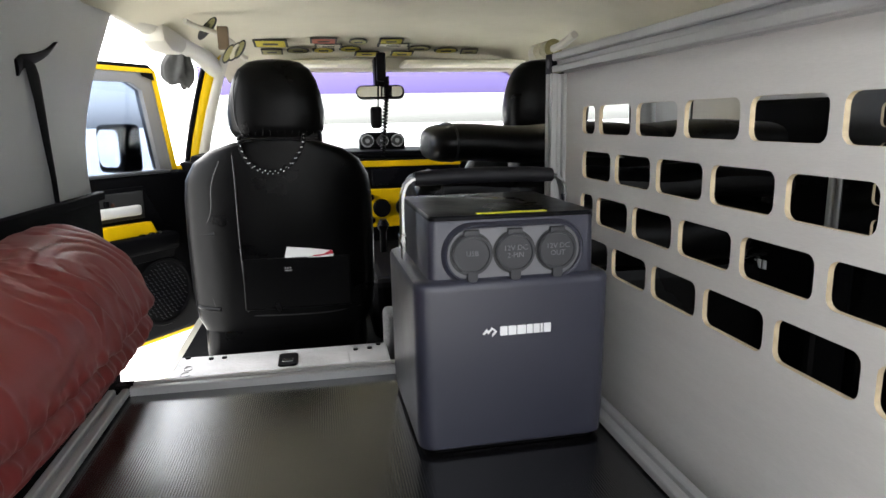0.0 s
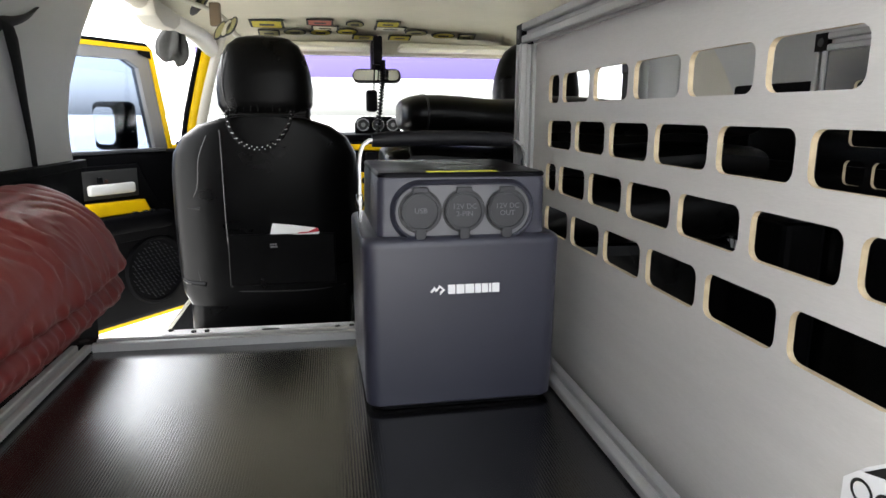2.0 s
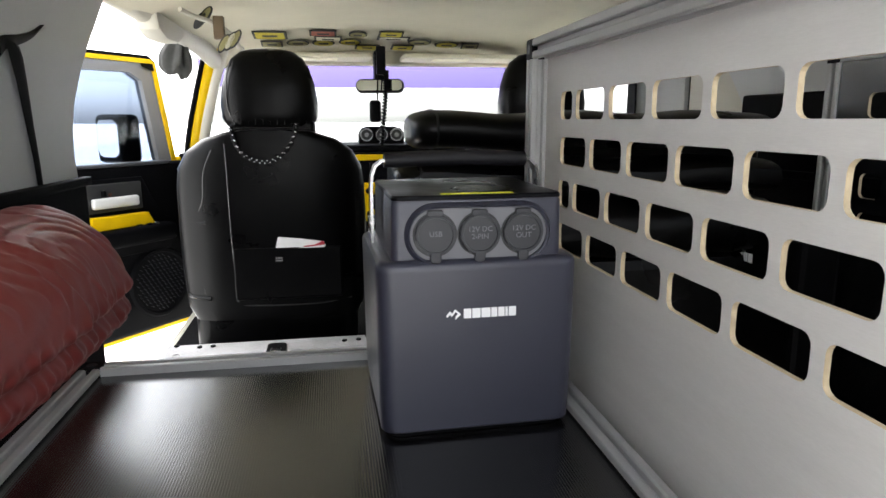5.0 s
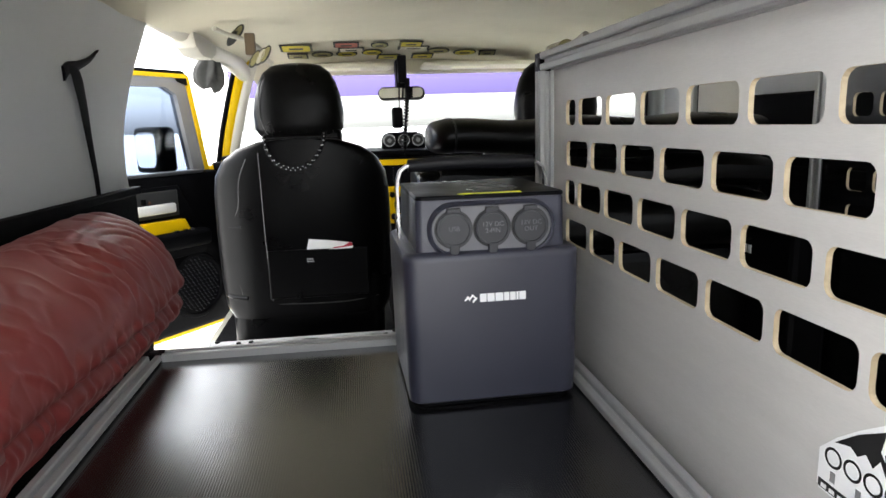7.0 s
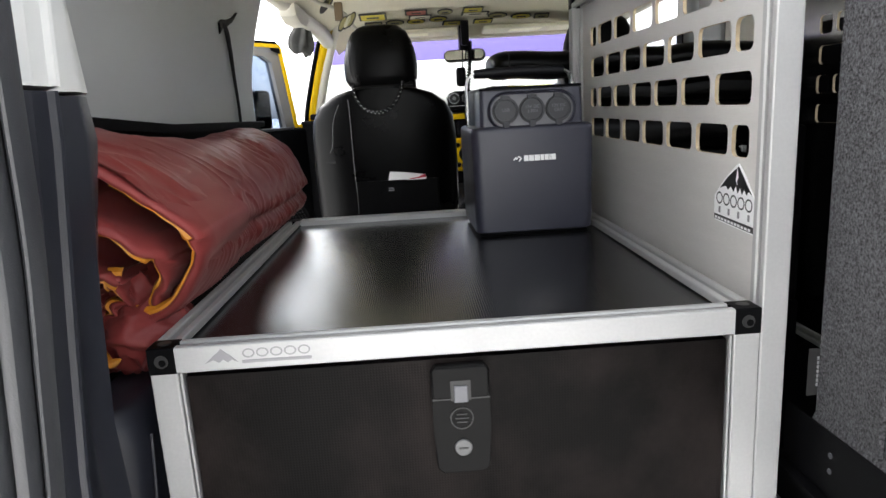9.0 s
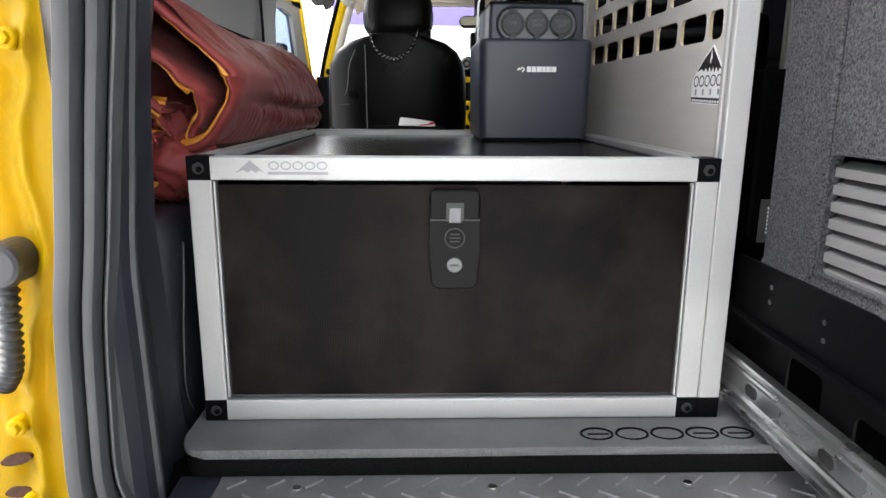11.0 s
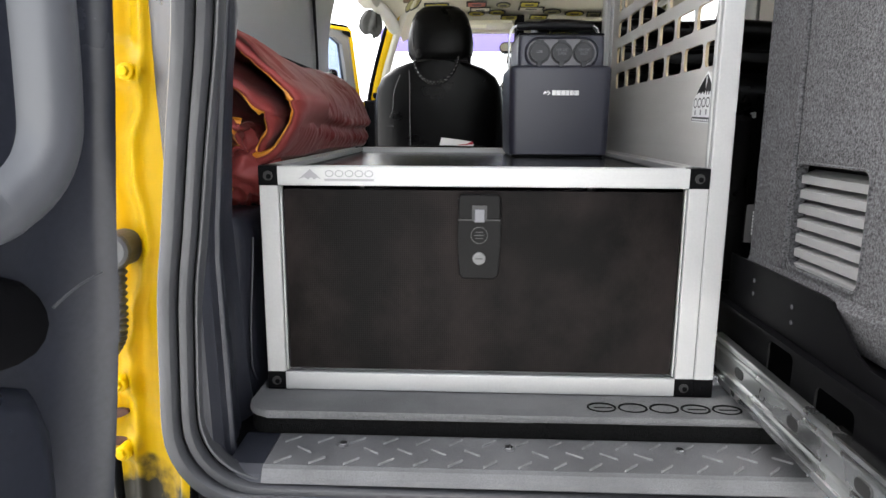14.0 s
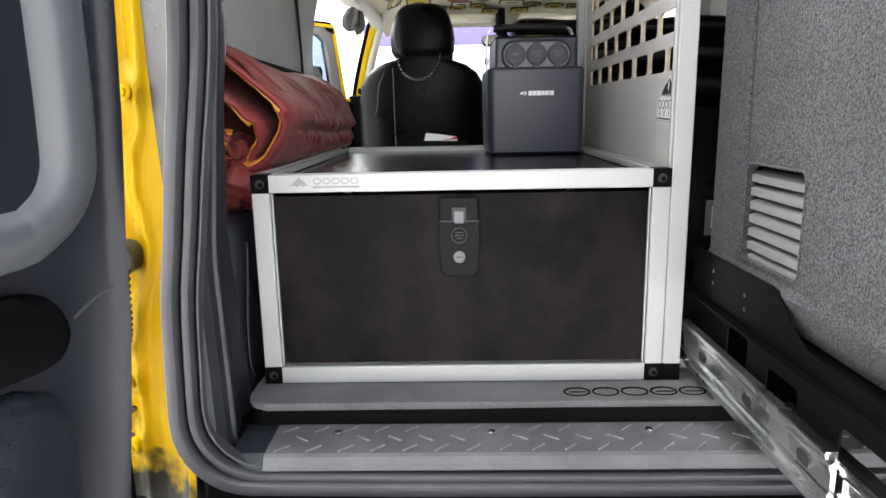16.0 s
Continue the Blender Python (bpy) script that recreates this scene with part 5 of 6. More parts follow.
pp = thing("leaflet", "white and red folded leaflets tucked in the seat pocket", "leaflet")
for k, (pts, m_) in enumerate((([(0.158, 1.150), (0.172, 1.206), (0.228, 1.200), (0.286, 1.191), (0.275, 1.150)], PAPER), ([(0.225, 1.15), (0.236, 1.181), (0.262, 1.183), (0.283, 1.193), (0.288, 1.186), (0.27, 1.150)], RED), ([(0.215, 1.15), (0.222, 1.177), (0.252, 1.1785), (0.29, 1.183), (0.275, 1.150)], PAPER))):
    part("sheet", prism(pts, "y", 1.5503 - k * 0.0012, 1.5510 - k * 0.0012), m_, pp)


# open front door seen through the side opening
def open_door():
    d = thing("front_door", "open yellow front door with black inner trim", "car door")
    d.matrix_world = pose(-0.256, 2.55, 0, 0, 0, 232)
    # local: x away from the hinge, +y towards the cabin, z up
    part("shell", box(-0.03, 1.05, -0.10, -0.055, 0.70, 1.335, 0.02), YELLOW, d, "yellow painted door shell")
    part("lower_lip", box(-0.03, 1.05, -0.06, -0.012, 0.703, 0.722, 0.005), YELLOW, d, "yellow painted door edge")
    part("hinge_edge", box(-0.036, 0.0, -0.09, -0.02, 0.72, 1.36, 0.006), YELLOW, d)
    part("inner_trim", box(-0.022, 1.04, -0.057, 0.0, 0.716, 1.345, 0.02, 3), BLACK_TRIM, d, "black moulded door trim", True)
    part("trim_bulge", prism([(0.09, 1.02), (0.06, 1.10), (0.085, 1.14), (0.13, 1.15), (0.19, 1.30), (0.9, 1.30), (0.9, 1.02)], "y", -0.002, 0.012, bevel=0.008), BLACK_TRIM, d, "", True)
    fr = [(-0.002, 1.335), (0.056, 1.700), (0.078, 1.718), (1.0, 1.728), (1.04, 1.335)]
    inn = [(0.016, 1.335), (0.074, 1.691), (0.088, 1.703), (0.97, 1.712), (1.01, 1.335)]
    inn2 = [(0.070, 1.335), (0.118, 1.640), (0.165, 1.668), (0.94, 1.665), (0.98, 1.335)]
    back = [(-0.016, 1.335), (0.046, 1.710), (0.074, 1.732), (1.0, 1.742), (1.05, 1.335)]
    for i in range(4):
        part("outer_seal", prism([back[i], back[i + 1], fr[i + 1], fr[i]], "y", -0.09, -0.05), BLACK_TRIM, d, "black rubber edge")
        part("window_frame", prism([fr[i], fr[i + 1], inn[i + 1], inn[i]], "y", -0.09, -0.035), YELLOW, d, "yellow painted window frame")
        part("window_seal", prism([inn[i], inn[i + 1], inn2[i + 1], inn2[i]], "y", -0.08, -0.04), SLAT, d, "grey window channel")
    part("corner_block", prism([(0.068, 1.675), (0.072, 1.702), (0.12, 1.702), (0.115, 1.690)], "y", -0.036, -0.030), BLACK_TRIM, d)
    pnd = part("pane", box(0.062, 0.99, -0.064, -0.060, 1.325, 1.70), glass("door_glass", (0.40, 0.45, 0.53)), d, "blue-grey door glass")
    pnd.visible_shadow = False
    part("sill_strip", box(0.06, 1.02, -0.05, 0.002, 1.338, 1.350, 0.004), RUBBER, d)
    part("handle_cup", box(0.20, 0.42, -0.002, 0.014, 1.185, 1.285, 0.004), INK, d)
    part("pull_handle", box(0.222, 0.40, 0.010, 0.032, 1.200, 1.237, 0.009, 3), mat("silver_plastic", (0.6, 0.6, 0.58), 0.4, 0.3), d, "silver door handle", True)
    part("lock_knob", box(0.345, 0.36, 0.012, 0.026, 1.24, 1.262, 0.003), BLACK_PL, d)
    part("lock_mark", box(0.322, 0.332, 0.012, 0.022, 1.24, 1.252, 0.003), BROWN, d)
    part("switch_plate", prism([(0.178, 1.128), (0.20, 1.172), (0.42, 1.176), (0.42, 1.128)], "y", 0.010, 0.045, bevel=0.004), YELLOW, d, "yellow switch panel")
    part("armrest", box(0.10, 0.75, 0.0, 0.072, 1.062, 1.127, 0.018, 3), BLACK_TRIM, d, "black armrest", True)
    for u in (0.17, 0.20, 0.24):
        part("switch", box(u, u + 0.018, 0.03, 0.055, 1.126, 1.134, 0.002), CHROME, d, "small window switch")
    rim = bmesh.new()
    loft([[(0.145 + r * math.cos(2 * math.pi * q / 40), y, 0.895 + r * math.sin(2 * math.pi * q / 40)) for q in range(40)] for r, y in ((0.135, 0.0), (0.128, 0.012), (0.118, 0.012), (0.112, 0.002))], rim, caps=False)
    part("speaker_rim", rim, BLACK_TRIM, d, "", True)
    sp = part("speaker_grille", prism(disc(0.145, 0.895, 0.114, 36), "y", -0.002, 0.004), BLACK_PL, d, "round speaker grille")
    first = None
    for i in range(13):
        for j in range(15):
            x, z = 0.145 + (i - 6) * 0.018 + (j % 2) * 0.009, 0.895 + (j - 7) * 0.0145
            if math.hypot(x - 0.145, z - 0.895) < 0.104:
                if first is None:
                    first = part("grille_rib", prism([(-0.006, -0.004), (-0.003, -0.004), (0.006, 0.004), (0.003, 0.004)], "y", 0.004, 0.007), DARK_TRIM, sp)
                    o = first
                else:
                    o = new("grille_rib", first.data)
                    o.parent = sp
                o.location = (x, 0, z)
    part("mirror_housing", box(0.115, 0.20, -0.225, -0.066, 1.342, 1.520, 0.022, 4), BLACK_TRIM, d, "black door mirror housing", True)
    part("mirror_glass", prism(rrect(-0.204, -0.086, 1.364, 1.500, 0.03), "x", 0.1985, 0.2025), MIRROR, d, "mirror glass")


open_door()


# opened rear door, hinged beside the load bay
def rear_door():
    d = thing("rear_door", "open rear door with scuffed dark grey inner trim", "car door")
    d.matrix_world = pose(-0.040, -0.335, 0, 0, 0, 251)
    # local: x along the door from its hinge edge, y > 0 away from the load bay
    rings = []
    for z, dy, sh in ((0.70, 0.0, -0.012), (0.86, 0.0, -0.009), (0.93, 0.002, -0.003), (1.02, 0.004, 0.007), (1.10, 0.0, 0.019), (1.18, -0.004, 0.027), (1.28, -0.002, 0.034), (1.36, 0.0, 0.037), (1.80, 0.006, 0.045)):
        ring = [(0.0, 0.014 + dy), (0.004, 0.006 + dy), (0.014, 0.001 + dy), (0.05, 0.0 + dy), (0.10, 0.004 + dy), (0.9, 0.0), (0.9, -0.06), (0.0, -0.06)]
        rings.append([(x - 0.326 * sh, y + 0.945 * sh, z) for x, y in ring])
    part("inner_trim", loft(rings), DOOR_TRIM, d, "dark grey scuffed door trim", True)
    part("raised_panel", prism([(0.040, 1.27), (0.046, 1.222), (0.066, 1.198), (0.11, 1.188), (0.35, 1.185), (0.35, 1.80), (0.030, 1.80)], "y", 0.000, 0.062, bevel=0.026), DOOR_TRIM, d, "raised moulded trim panel", True, sharp=80)
    # rounded ridge whose light band is painted by the paler colour
    part("ridge", tube(spline([(0.050, 0.052, 1.80), (0.056, 0.052, 1.40), (0.058, 0.052, 1.28), (0.064, 0.050, 1.235), (0.088, 0.046, 1.208), (0.13, 0.044, 1.20), (0.35, 0.044, 1.198)], 6), 0.026, 14), RIDGE, d, "moulded ridge round the panel with its highlight painted in", True)
    part("scratch", tube(spline([(0.049, 0.0318, 1.123), (0.040, 0.0318, 1.128), (0.024, 0.0318, 1.135), (0.006, 0.0325, 1.140)], 6), [0.0014 - 0.0006 * i / 18 for i in range(19)], 5), SCUFF, d, "pale scratch in the trim", True)
    # raised black block stands in for the shade inside the grip recess
    part("grip_slot", prism([(0.052, 1.112), (0.053, 1.124), (0.058, 1.136), (0.066, 1.145), (0.078, 1.151), (0.1, 1.155), (0.4, 1.165), (0.4, 1.085), (0.08, 1.088), (0.066, 1.092), (0.057, 1.1)], "y", 0.004, 0.038, bevel=0.012), BLACK_TRIM, d, "black block painting the shade of the grip recess", True)
    part("pocket", prism([(0.062, 0.72), (0.056, 1.03), (0.066, 1.065), (0.10, 1.082), (0.4, 1.085), (0.4, 0.72)], "y", 0.002, 0.034, bevel=0.016), DOOR_TRIM, d, "moulded lower pocket", True, sharp=80)


rear_door()

# belt anchor on the quarter panel
sb = thing("seat_belt", "black seat belt strap hanging on the grey side trim", "seat belt")
bm = bmesh.new()
loft([[(-0.156 + bow, y - w_, z + 0.004), (-0.152 + bow, y, z), (-0.156 + bow, y + w_, z - 0.003), (-0.159 + bow, y, z)] for y, z, w_, bow in
      ((1.000, 1.612, 0.024, 0.0), (1.001, 1.595, 0.024, 0.003), (1.008, 1.55, 0.019, 0.004), (1.018, 1.49, 0.015, 0.003), (1.030, 1.43, 0.012, 0.002), (1.037, 1.392, 0.011, 0.0))], bm)
part("strap", bm, WEB, sb, "black webbing strap", True)
slot = spline([(0.960, 0, 1.600), (0.985, 0, 1.612), (1.03, 0, 1.620), (1.08, 0, 1.634), (1.124, 0, 1.654)], 5)
part("guide", loft([[(-0.1615, p.x, p.z - hh), (-0.156, p.x, p.z - hh), (-0.1545, p.x, p.z), (-0.156, p.x, p.z + hh), (-0.1615, p.x, p.z + hh)] for i, p in enumerate(slot) for hh in [0.011 * (1 - i / (len(slot) - 1)) ** 0.8 + 0.0008]]), BLACK_PL, sb, "black belt guide slot", True)


# dashboard
def dashboard():
    d = thing("dashboard", "black dashboard with yellow centre panels", "dashboard")
    part("top", box(-0.20, 1.25, 2.40, 2.80, 1.375, 1.402, 0.010, 3), BLACK_TRIM, d)
    part("front", box(-0.20, 1.25, 2.42, 2.80, 1.02, 1.385, 0.03, 3), BLACK_TRIM, d)
    part("face_panel", box(0.40, 0.80, 2.375, 2.43, 1.255, 1.375, 0.008), BLACK_PL, d)
    part("yellow_trim", box(0.40, 0.80, 2.365, 2.38, 1.345, 1.368, 0.004), YELLOW, d, "yellow trim strip")
    part("yellow_trim", prism([(0.42, 1.115), (0.80, 1.115), (0.80, 1.262), (0.42, 1.262)], "y", 2.36, 2.38, bevel=0.006), YELLOW, d, "yellow climate control panel")
    part("screen", box(0.455, 0.60, 2.362, 2.372, 1.275, 1.338, 0.003), STATION_TOP, d, "dark stereo screen")
    for x, z, r in ((0.487, 1.190, 0.034), (0.575, 1.190, 0.034), (0.448, 1.232, 0.011), (0.45, 1.145, 0.011), (0.66, 1.19, 0.034)):
        part("knob", prism(disc(x, z, r, 28), "y", 2.33, 2.362, bevel=0.005), BLACK_PL, d, "black rotary knob")
    part("console", box(0.40, 0.66, 1.75, 2.40, 0.862, 1.06, 0.03, 3), BLACK_TRIM, d, "black centre console")
    part("shifter", tube([(0.47, 2.15, 1.05), (0.47, 2.13, 1.15)], 0.012, 10), BLACK_PL, d, "", True)
    part("shifter_knob", tube([(0.47, 2.13, 1.14), (0.47, 2.128, 1.16), (0.47, 2.126, 1.18)], [0.014, 0.022, 0.012], 12), BLACK_PL, d, "", True)
    st_ = part("steering_column", box(0.08, 0.2, 2.3, 2.45, 1.2, 1.32, 0.02), BLACK_TRIM, d)
    gp = thing("gauge_pod", "black pod with three round dash gauges", "gauges")
    part("housing", prism([(0.425, 1.403), (0.425, 1.440), (0.437, 1.462), (0.46, 1.470), (0.57, 1.470), (0.597, 1.462), (0.609, 1.440), (0.609, 1.403)], "y", 2.55, 2.66, bevel=0.008), BLACK_PL, gp)
    for x in (0.457, 0.517, 0.577):
        bm = bmesh.new()
        loft([[(x + r * math.cos(2 * math.pi * q / 24), y, 1.437 + r * math.sin(2 * math.pi * q / 24)) for q in range(24)] for r, y in ((0.026, 2.551), (0.0255, 2.545), (0.022, 2.545), (0.021, 2.551))], bm, caps=False)
        part("bezel", bm, CHROME, gp, "pale bezel", True)
        part("dial", prism(disc(x, 1.437, 0.021, 24), "y", 2.5475, 2.552), INK, gp)
        part("dial_face", prism(disc(x, 1.437, 0.009, 16), "y", 2.5465, 2.550), GREY_INK, gp)


dashboard()

# interior mirror and handset hanging from it
im = thing("interior_mirror", "black interior mirror on the windscreen", "mirror")
im.matrix_world = pose(0.512, 2.515, 1.626)
hs = part("housing", prism(rrect(-0.094, 0.094, -0.025, 0.025, 0.02, 5), "y", -0.012, 0.02, bevel=0.006), BLACK_TRIM, im, "", True)
gl = part("glass", prism(rrect(-0.089, 0.089, -0.020, 0.020, 0.017, 5), "y", -0.0155, -0.0115), MIRROR, im, "mirror glass")
for o in (hs, gl):
    o.matrix_local = pose(0, 0, 0, -9, 0, -12)
part("mount", box(-0.02, 0.02, 0.0, 0.09, 0.022, 0.135, 0.006), BLACK_PL, im, "black mirror mount")
rh = thing("radio_handset", "black radio handset hanging on a coiled cable", "handset")
part("clip", box(0.495, 0.53, 2.44, 2.47, 1.665, 1.77, 0.005), BLACK_PL, rh)
part("handset", box(0.464, 0.508, 2.42, 2.455, 1.487, 1.570, 0.012, 3), BLACK_PL, rh, "black handset", True)
part("hang_cord", tube([(0.495, 2.445, 1.56), (0.50, 2.45, 1.67)], 0.003, 6), WEB, rh)
pts = []
base = spline([(0.53, 2.45, 1.68), (0.528, 2.44, 1.60), (0.515, 2.43, 1.48), (0.50, 2.40, 1.36), (0.485, 2.37, 1.28)], 50)
for i, p in enumerate(base):
    pts.append(p + Vector((0.0085 * math.cos(i * 1.25), 0.0085 * math.sin(i * 1.25), 0)))
part("coiled_cable", tube(pts, 0.0042, 5), BLACK_PL, rh, "black coiled cable", True)

# sun visors
for x0, x1 in ((0.09, 0.48), (0.60, 1.085)):
    v = thing("sun_visor", "cream padded sun visor folded up", "sun visor", "sun visors")
    bm = prism(rrect(x0, x1, 2.42, 2.62, 0.03, 4), "z", 1.725, 1.742, bevel=0.006)
    part("panel", bm, HEADLINER, v, "", True)
    part("label", box(x0 + 0.12, x0 + 0.26, 2.45, 2.55, 1.7235, 1.7248), mat("pale_label", (0.6, 0.57, 0.38), 0.7), v, "pale label")

# roof patches stuck to the headliner
random.seed(11)
KHAKI = mat("khaki_patch", (0.22, 0.20, 0.09), 0.9, grain=0.3, scale=300)
GOLD = mat("gold_patch", (0.40, 0.33, 0.03), 0.9, grain=0.25, scale=300)
DKP = mat("dark_patch", (0.03, 0.03, 0.03), 0.9, grain=0.3, scale=300)
BRICK = mat("faded_red_patch", (0.28, 0.085, 0.06), 0.9, grain=0.3, scale=300)
PALE = mat("pale_patch", (0.45, 0.42, 0.32), 0.9, grain=0.2, scale=300)


def patch(x, y, w_, h_, kind, m_, rim=DKP):
    z = 1.8055 - 0.03 * ((x - CX) / 0.64) ** 2 - max(0, (y - 2.35)) * 0.10
    p = thing("roof_patch", "embroidered patch stuck to the headliner", "patch", "patches on the headliner")
    out = disc(0, 0, 0.5, 20) if kind == "round" else rrect(-0.5, 0.5, -0.5, 0.5, 0.06, 2)
    rimm = part("border", prism([(a * w_, b * h_) for a, b in out], "z", 0, 0.004), rim, p)
    part("field", prism([(a * w_ * 0.85, b * h_ * 0.8) for a, b in out], "z", -0.0015, 0.0), m_, p)
    part("motif", box(-w_ * 0.22, w_ * 0.22, -h_ * 0.12, h_ * 0.12, -0.0025, -0.0015), rim if m_ is not DKP else PALE, p)
    p.matrix_world = pose(x, y, z - 0.004, -11, 0, random.uniform(-6, 6)) @ Matrix.Diagonal((1.12, 1.12, 1, 1))


for x, y, w_, h_, k, m_ in ((0.115, 2.35, 0.105, 0.07, "rect", GOLD), (0.11, 2.49, 0.07, 0.055, "rect", KHAKI), (0.205, 2.49, 0.075, 0.06, "round", KHAKI), (0.30, 2.34, 0.085, 0.05, "rect", BRICK),
                            (0.318, 2.43, 0.09, 0.04, "rect", PALE), (0.30, 2.50, 0.075, 0.06, "round", GOLD), (0.425, 2.37, 0.06, 0.06, "round", KHAKI), (0.40, 2.49, 0.075, 0.06, "round", GOLD), (0.545, 2.36, 0.08, 0.05, "rect", GOLD),
                            (0.56, 2.43, 0.11, 0.035, "rect", PALE), (0.665, 2.48, 0.08, 0.06, "round", KHAKI), (0.775, 2.50, 0.085, 0.06, "round", GOLD), (0.868, 2.50, 0.06, 0.055, "rect", KHAKI), (0.47, 2.585, 0.085, 0.05, "rect", GOLD), (0.61, 2.58, 0.08, 0.05, "rect", GOLD)):
    patch(x, y, w_, h_, k, m_)


# grab handle with clipped patches, hanging pouch
gh = thing("grab_handle", "cream grab handle with wrapped patches and straps", "grab handle")
part("handle", tube(spline([(-0.055, 1.72, 1.775), (-0.03, 1.76, 1.765), (0.01, 1.80, 1.755), (0.045, 1.84, 1.735), (0.066, 1.88, 1.70), (0.07, 1.92, 1.70)], 6), 0.007, 8), CREAM_PL, gh, "", True)
part("strap", box(0.012, 0.040, 1.79, 1.815, 1.712, 1.772, 0.003), mat("brown_strap", (0.09, 0.06, 0.03), 0.7), gh, "brown leather strap")
for x, z, a, m_ in ((-0.005, 1.772, -52, KHAKI), (-0.018, 1.760, -52, DKP), (0.055, 1.706, -58, PALE), (0.038, 1.700, -58, KHAKI), (0.068, 1.712, -58, KHAKI)):
    wp = part("wrapped_patch", prism([(0.040 * math.cos(t), 0.013 * math.sin(t)) for t in [2 * math.pi * k / 20 for k in range(20)]], "y", 1.785, 1.797, bevel=0.002), DKP, gh, "dark rimmed round patch")
    wp.matrix_local = Matrix.Translation((x, 0, z)) @ pose(0, 0, 0, 0, a, 0) @ Matrix.Diagonal((0.72, 1, 0.8, 1))
    wq = part("patch_face", prism([(0.033 * math.cos(t), 0.009 * math.sin(t)) for t in [2 * math.pi * k / 20 for k in range(20)]], "y", 1.7835, 1.786), m_, gh)
    wq.matrix_local = Matrix.Translation((x, 0, z)) @ pose(0, 0, 0, 0, a, 0) @ Matrix.Diagonal((0.72, 1, 0.8, 1))
gr = thing("grab_handle", "cream grab handle with pale round patches", "grab handle")
for i, y in enumerate((2.05, 2.10, 2.16)):
    part("wrapped_patch", prism(disc(1.055 - i * 0.002, 1.745, 0.03, 20), "y", y - 0.006, y + 0.006, bevel=0.002), PALE if i else KHAKI, gr)
part("handle", tube(spline([(1.07, 1.9, 1.77), (1.055, 2.0, 1.745), (1.055, 2.2, 1.745), (1.07, 2.3, 1.77)], 5), 0.013, 8), CREAM_PL, gr, "", True)
lp = thing("dome_lamp", "cream moulded lamp housing on the roof rail", "lamp housing")
part("housing", prism([(1.70, 1.755), (1.72, 1.725), (1.80, 1.708), (1.93, 1.712), (2.0, 1.735), (2.0, 1.77), (1.70, 1.775)], "x", -0.165, -0.105, bevel=0.010), CREAM_PL, lp, "", True)
po = thing("hanging_pouch", "dark grey fabric pouch hanging from the roof rail", "pouch")
rings = []
for i in range(22):
    t = i / 21
    w_ = 0.026 + 0.020 * math.sin(t * 2.4) - 0.010 * max(0.0, t - 0.8) / 0.2
    ring_ = []
    for k in range(48):
        th = 2 * math.pi * k / 48
        pleat = 1 + 0.20 * math.cos(k * 0.785 + 1.5 * math.sin(t * 2)) + 0.25 * noise.noise(Vector((math.cos(th) * 1.6, math.sin(th) * 1.6, t * 1.5)))
        ring_.append((-0.158 + w_ * math.cos(th) * pleat - 0.010 * t, 2.15 + 0.024 * math.sin(th) * pleat,
                      1.742 - (0.100 + 0.028 * noise.noise(Vector((math.cos(th) * 1.3, math.sin(th) * 1.3, 4.0)))) * t))
    rings.append(ring_)
part("bag", loft(rings), mat("grey_cloth", (0.030, 0.030, 0.027), 0.9, bump=0.4, bump_scale=300, blotch=0.4, blotch_scale=25), po, "", True, sharp=100)

dl = thing("dome_light", "small pale dome light on the cream headliner", "ceiling lamp")
part("housing", prism(rrect(0.43, 0.575, 1.375, 1.47, 0.018, 4), "z", 1.806, 1.832, bevel=0.005), PALE_TRIM, dl, "pale plastic housing", True)
part("lens", prism(rrect(0.452, 0.553, 1.392, 1.453, 0.012, 4), "z", 1.802, 1.808, bevel=0.002), CREAM_PL, dl, "frosted lens", True)
part("switch", box(0.558, 0.568, 1.41, 1.435, 1.803, 1.808, 0.001), PALE_TRIM, dl)

# seat-delete plate behind the driver seat
fp = thing("deck_plate", "grey textured deck plate with a pull latch behind the seat", "deck plate")
DECK = mat("grey_deck_coating", (0.16, 0.16, 0.165), 0.55, grain=0.25, scale=500, bump=0.5, bump_scale=600, blotch=0.25, blotch_scale=10)
part("plate", box(-0.085, 0.405, 0.76, 1.445, 0.958, 0.970, 0.003), DECK, fp)
part("hatch", prism(rrect(0.03, 0.31, 1.05, 1.415, 0.02, 4), "z", 0.9695, 0.9715, bevel=0.0008), DECK, fp, "grey hatch lid")
lt_ = part("pull_latch", prism(rrect(0.148, 0.192, 1.325, 1.405, 0.01, 3), "z", 0.971, 0.976, bevel=0.002), BLACK_PL, fp, "black pull latch")
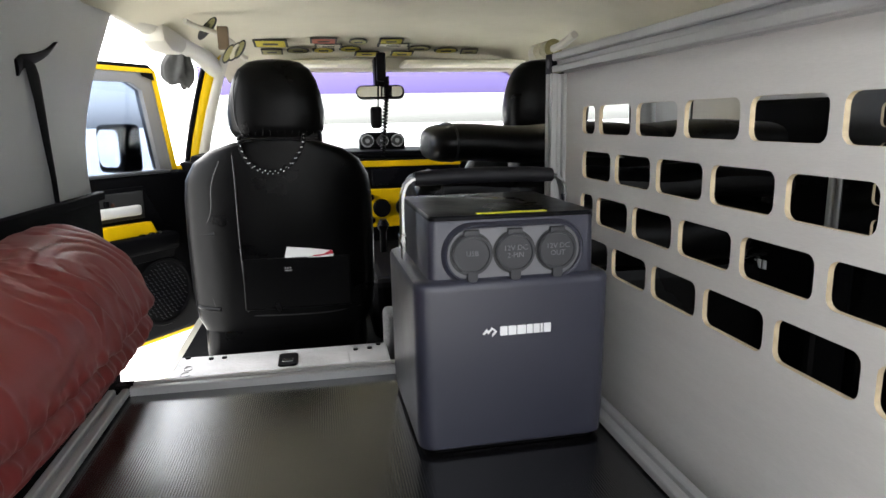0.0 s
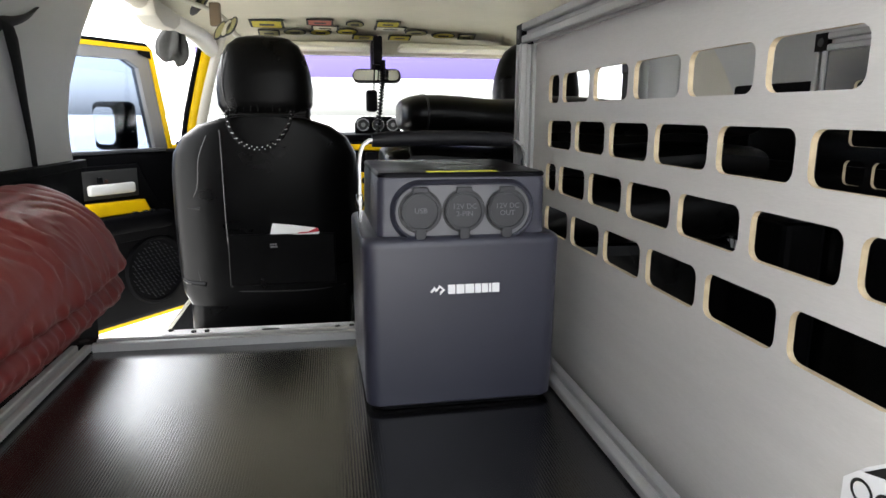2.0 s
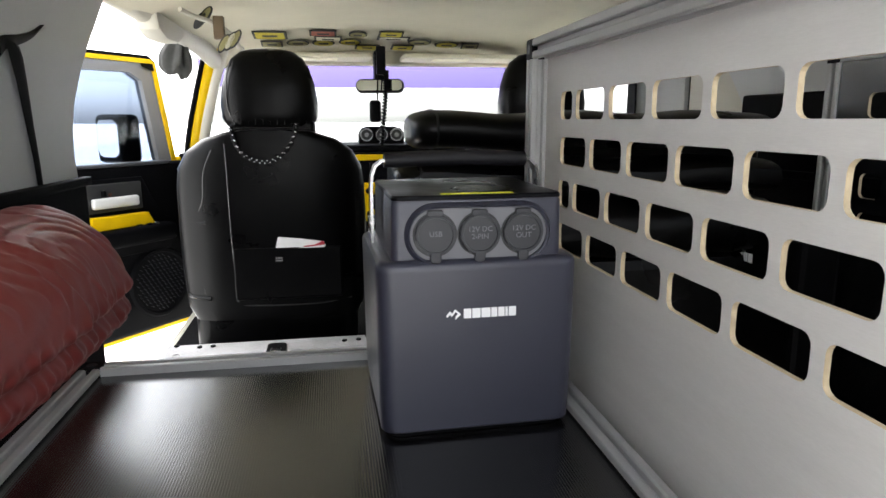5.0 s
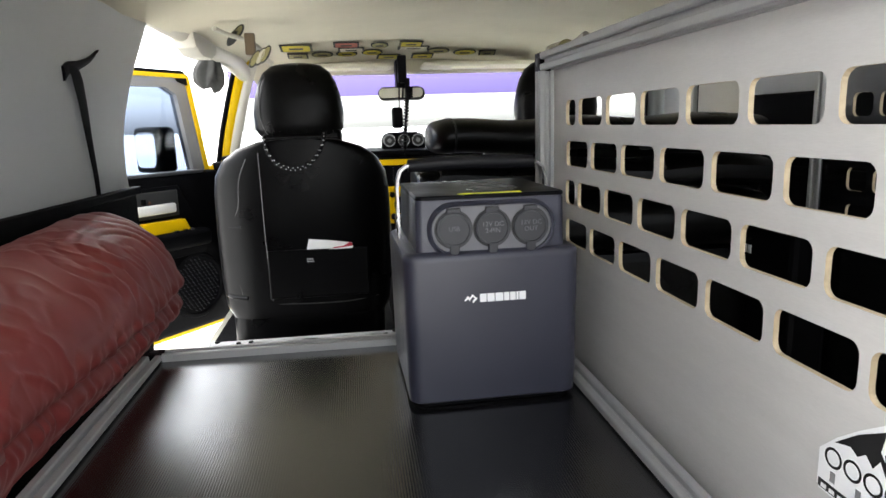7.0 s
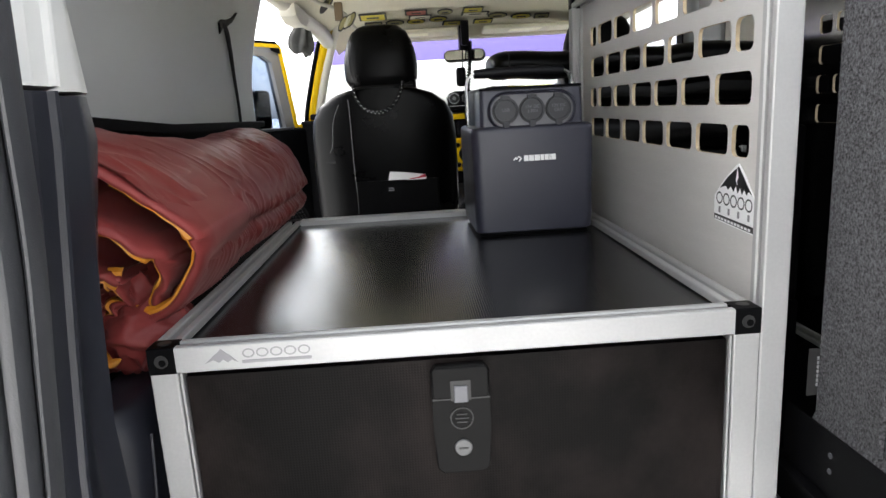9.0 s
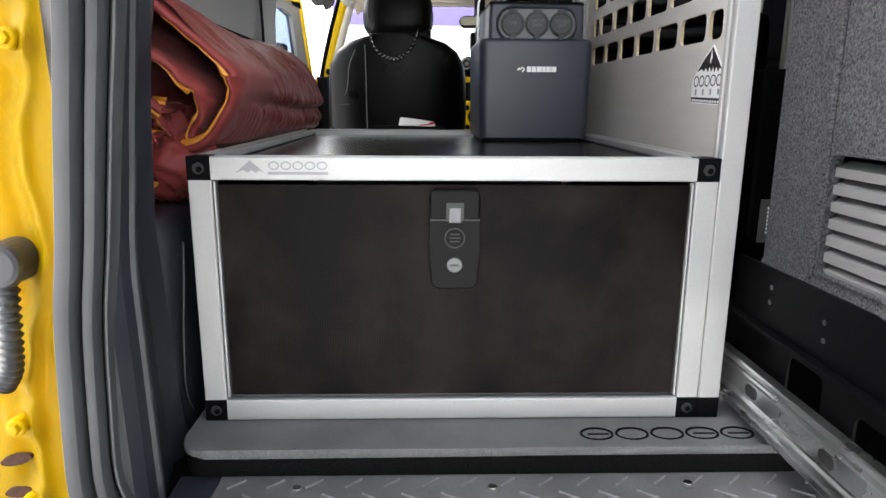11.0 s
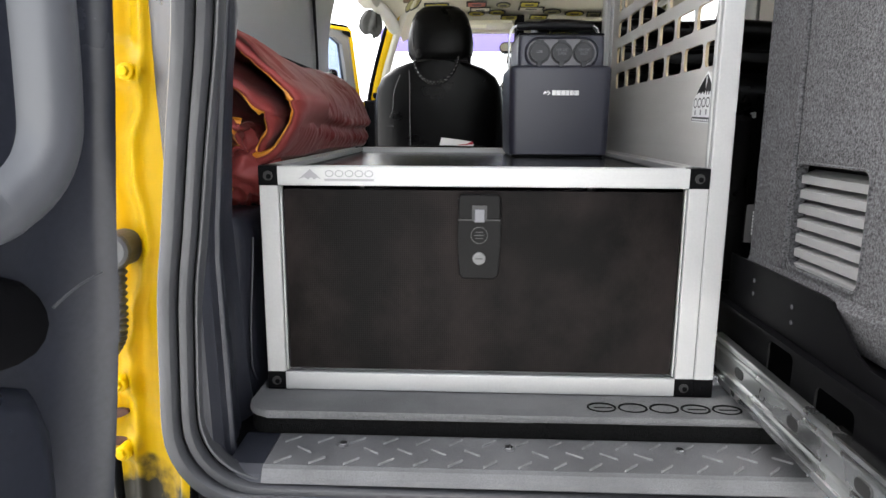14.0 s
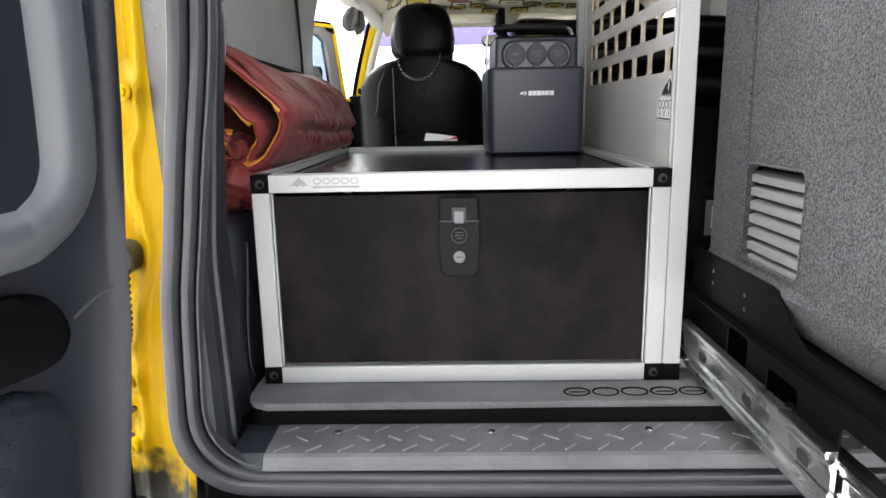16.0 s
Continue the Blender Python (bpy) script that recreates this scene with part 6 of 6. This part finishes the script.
part("latch_tongue", box(0.158, 0.182, 1.34, 1.36, 0.9755, 0.979, 0.001), CHROME, lt_)
for x, y in ((-0.01, 1.418), (0.02, 1.420), (0.328, 1.405), (0.362, 1.408), (0.385, 1.43), (-0.065, 1.435)):
    part("bolt", prism(disc(x, y, 0.006, 16), "z", 0.969, 0.974, bevel=0.001), BLACK_PL, fp)
for i in range(3):
    ring = bmesh.new()
    loft([[(-0.052 + 0.010 * math.cos(2 * math.pi * q / 24), 1.365 - i * 0.036 + 0.014 * math.sin(2 * math.pi * q / 24), z) if k in (0, 1) else (-0.052 + 0.0085 * math.cos(2 * math.pi * q / 24), 1.365 - i * 0.036 + 0.0125 * math.sin(2 * math.pi * q / 24), z) for q in range(24)]
          for k, z in enumerate((0.9695, 0.9715, 0.9715, 0.9695))], ring, caps=False)
    part("embossed_oval", ring, DECK, fp, "", True)
part("support", box(-0.08, 0.40, 0.78, 1.43, 0.862, 0.9585, 0.002), BLACK_TRIM, fp)
bk = thing("seat_buckle", "grey fabric seat bracket with a black buckle", "seat buckle")
part("bracket", box(0.405, 0.455, 1.44, 1.52, 0.862, 1.045, 0.014, 3), mat("grey_weave", (0.07, 0.07, 0.072), 0.9, grain=0.4, scale=300, bump=0.4, bump_scale=400), bk, "", True)
part("buckle", box(0.425, 0.46, 1.425, 1.445, 1.0, 1.03, 0.005), BLACK_PL, bk, "black buckle")

# dark storage case in the bay with a pale mark
cs = thing("storage_case", "black storage case with a pale printed mark in the bay", "case")
part("body", box(0.958, 1.026, 0.68, 0.99, 0.97, 1.33, 0.01), BLACK_PL, cs)
for i in range(7):
    part("printed_block", box(0.9568, 0.9585, 0.86 - i * 0.0125, 0.869 - i * 0.0125, 1.272, 1.286), WHITE, cs)
part("printed_arrow", prism([(0.895, 1.276), (0.885, 1.286), (0.873, 1.279), (0.885, 1.270)], "x", 0.9568, 0.9585), WHITE, cs)
part("support", box(0.958, 1.026, 0.68, 0.99, 0.862, 0.971), BLACK_TRIM, cs)
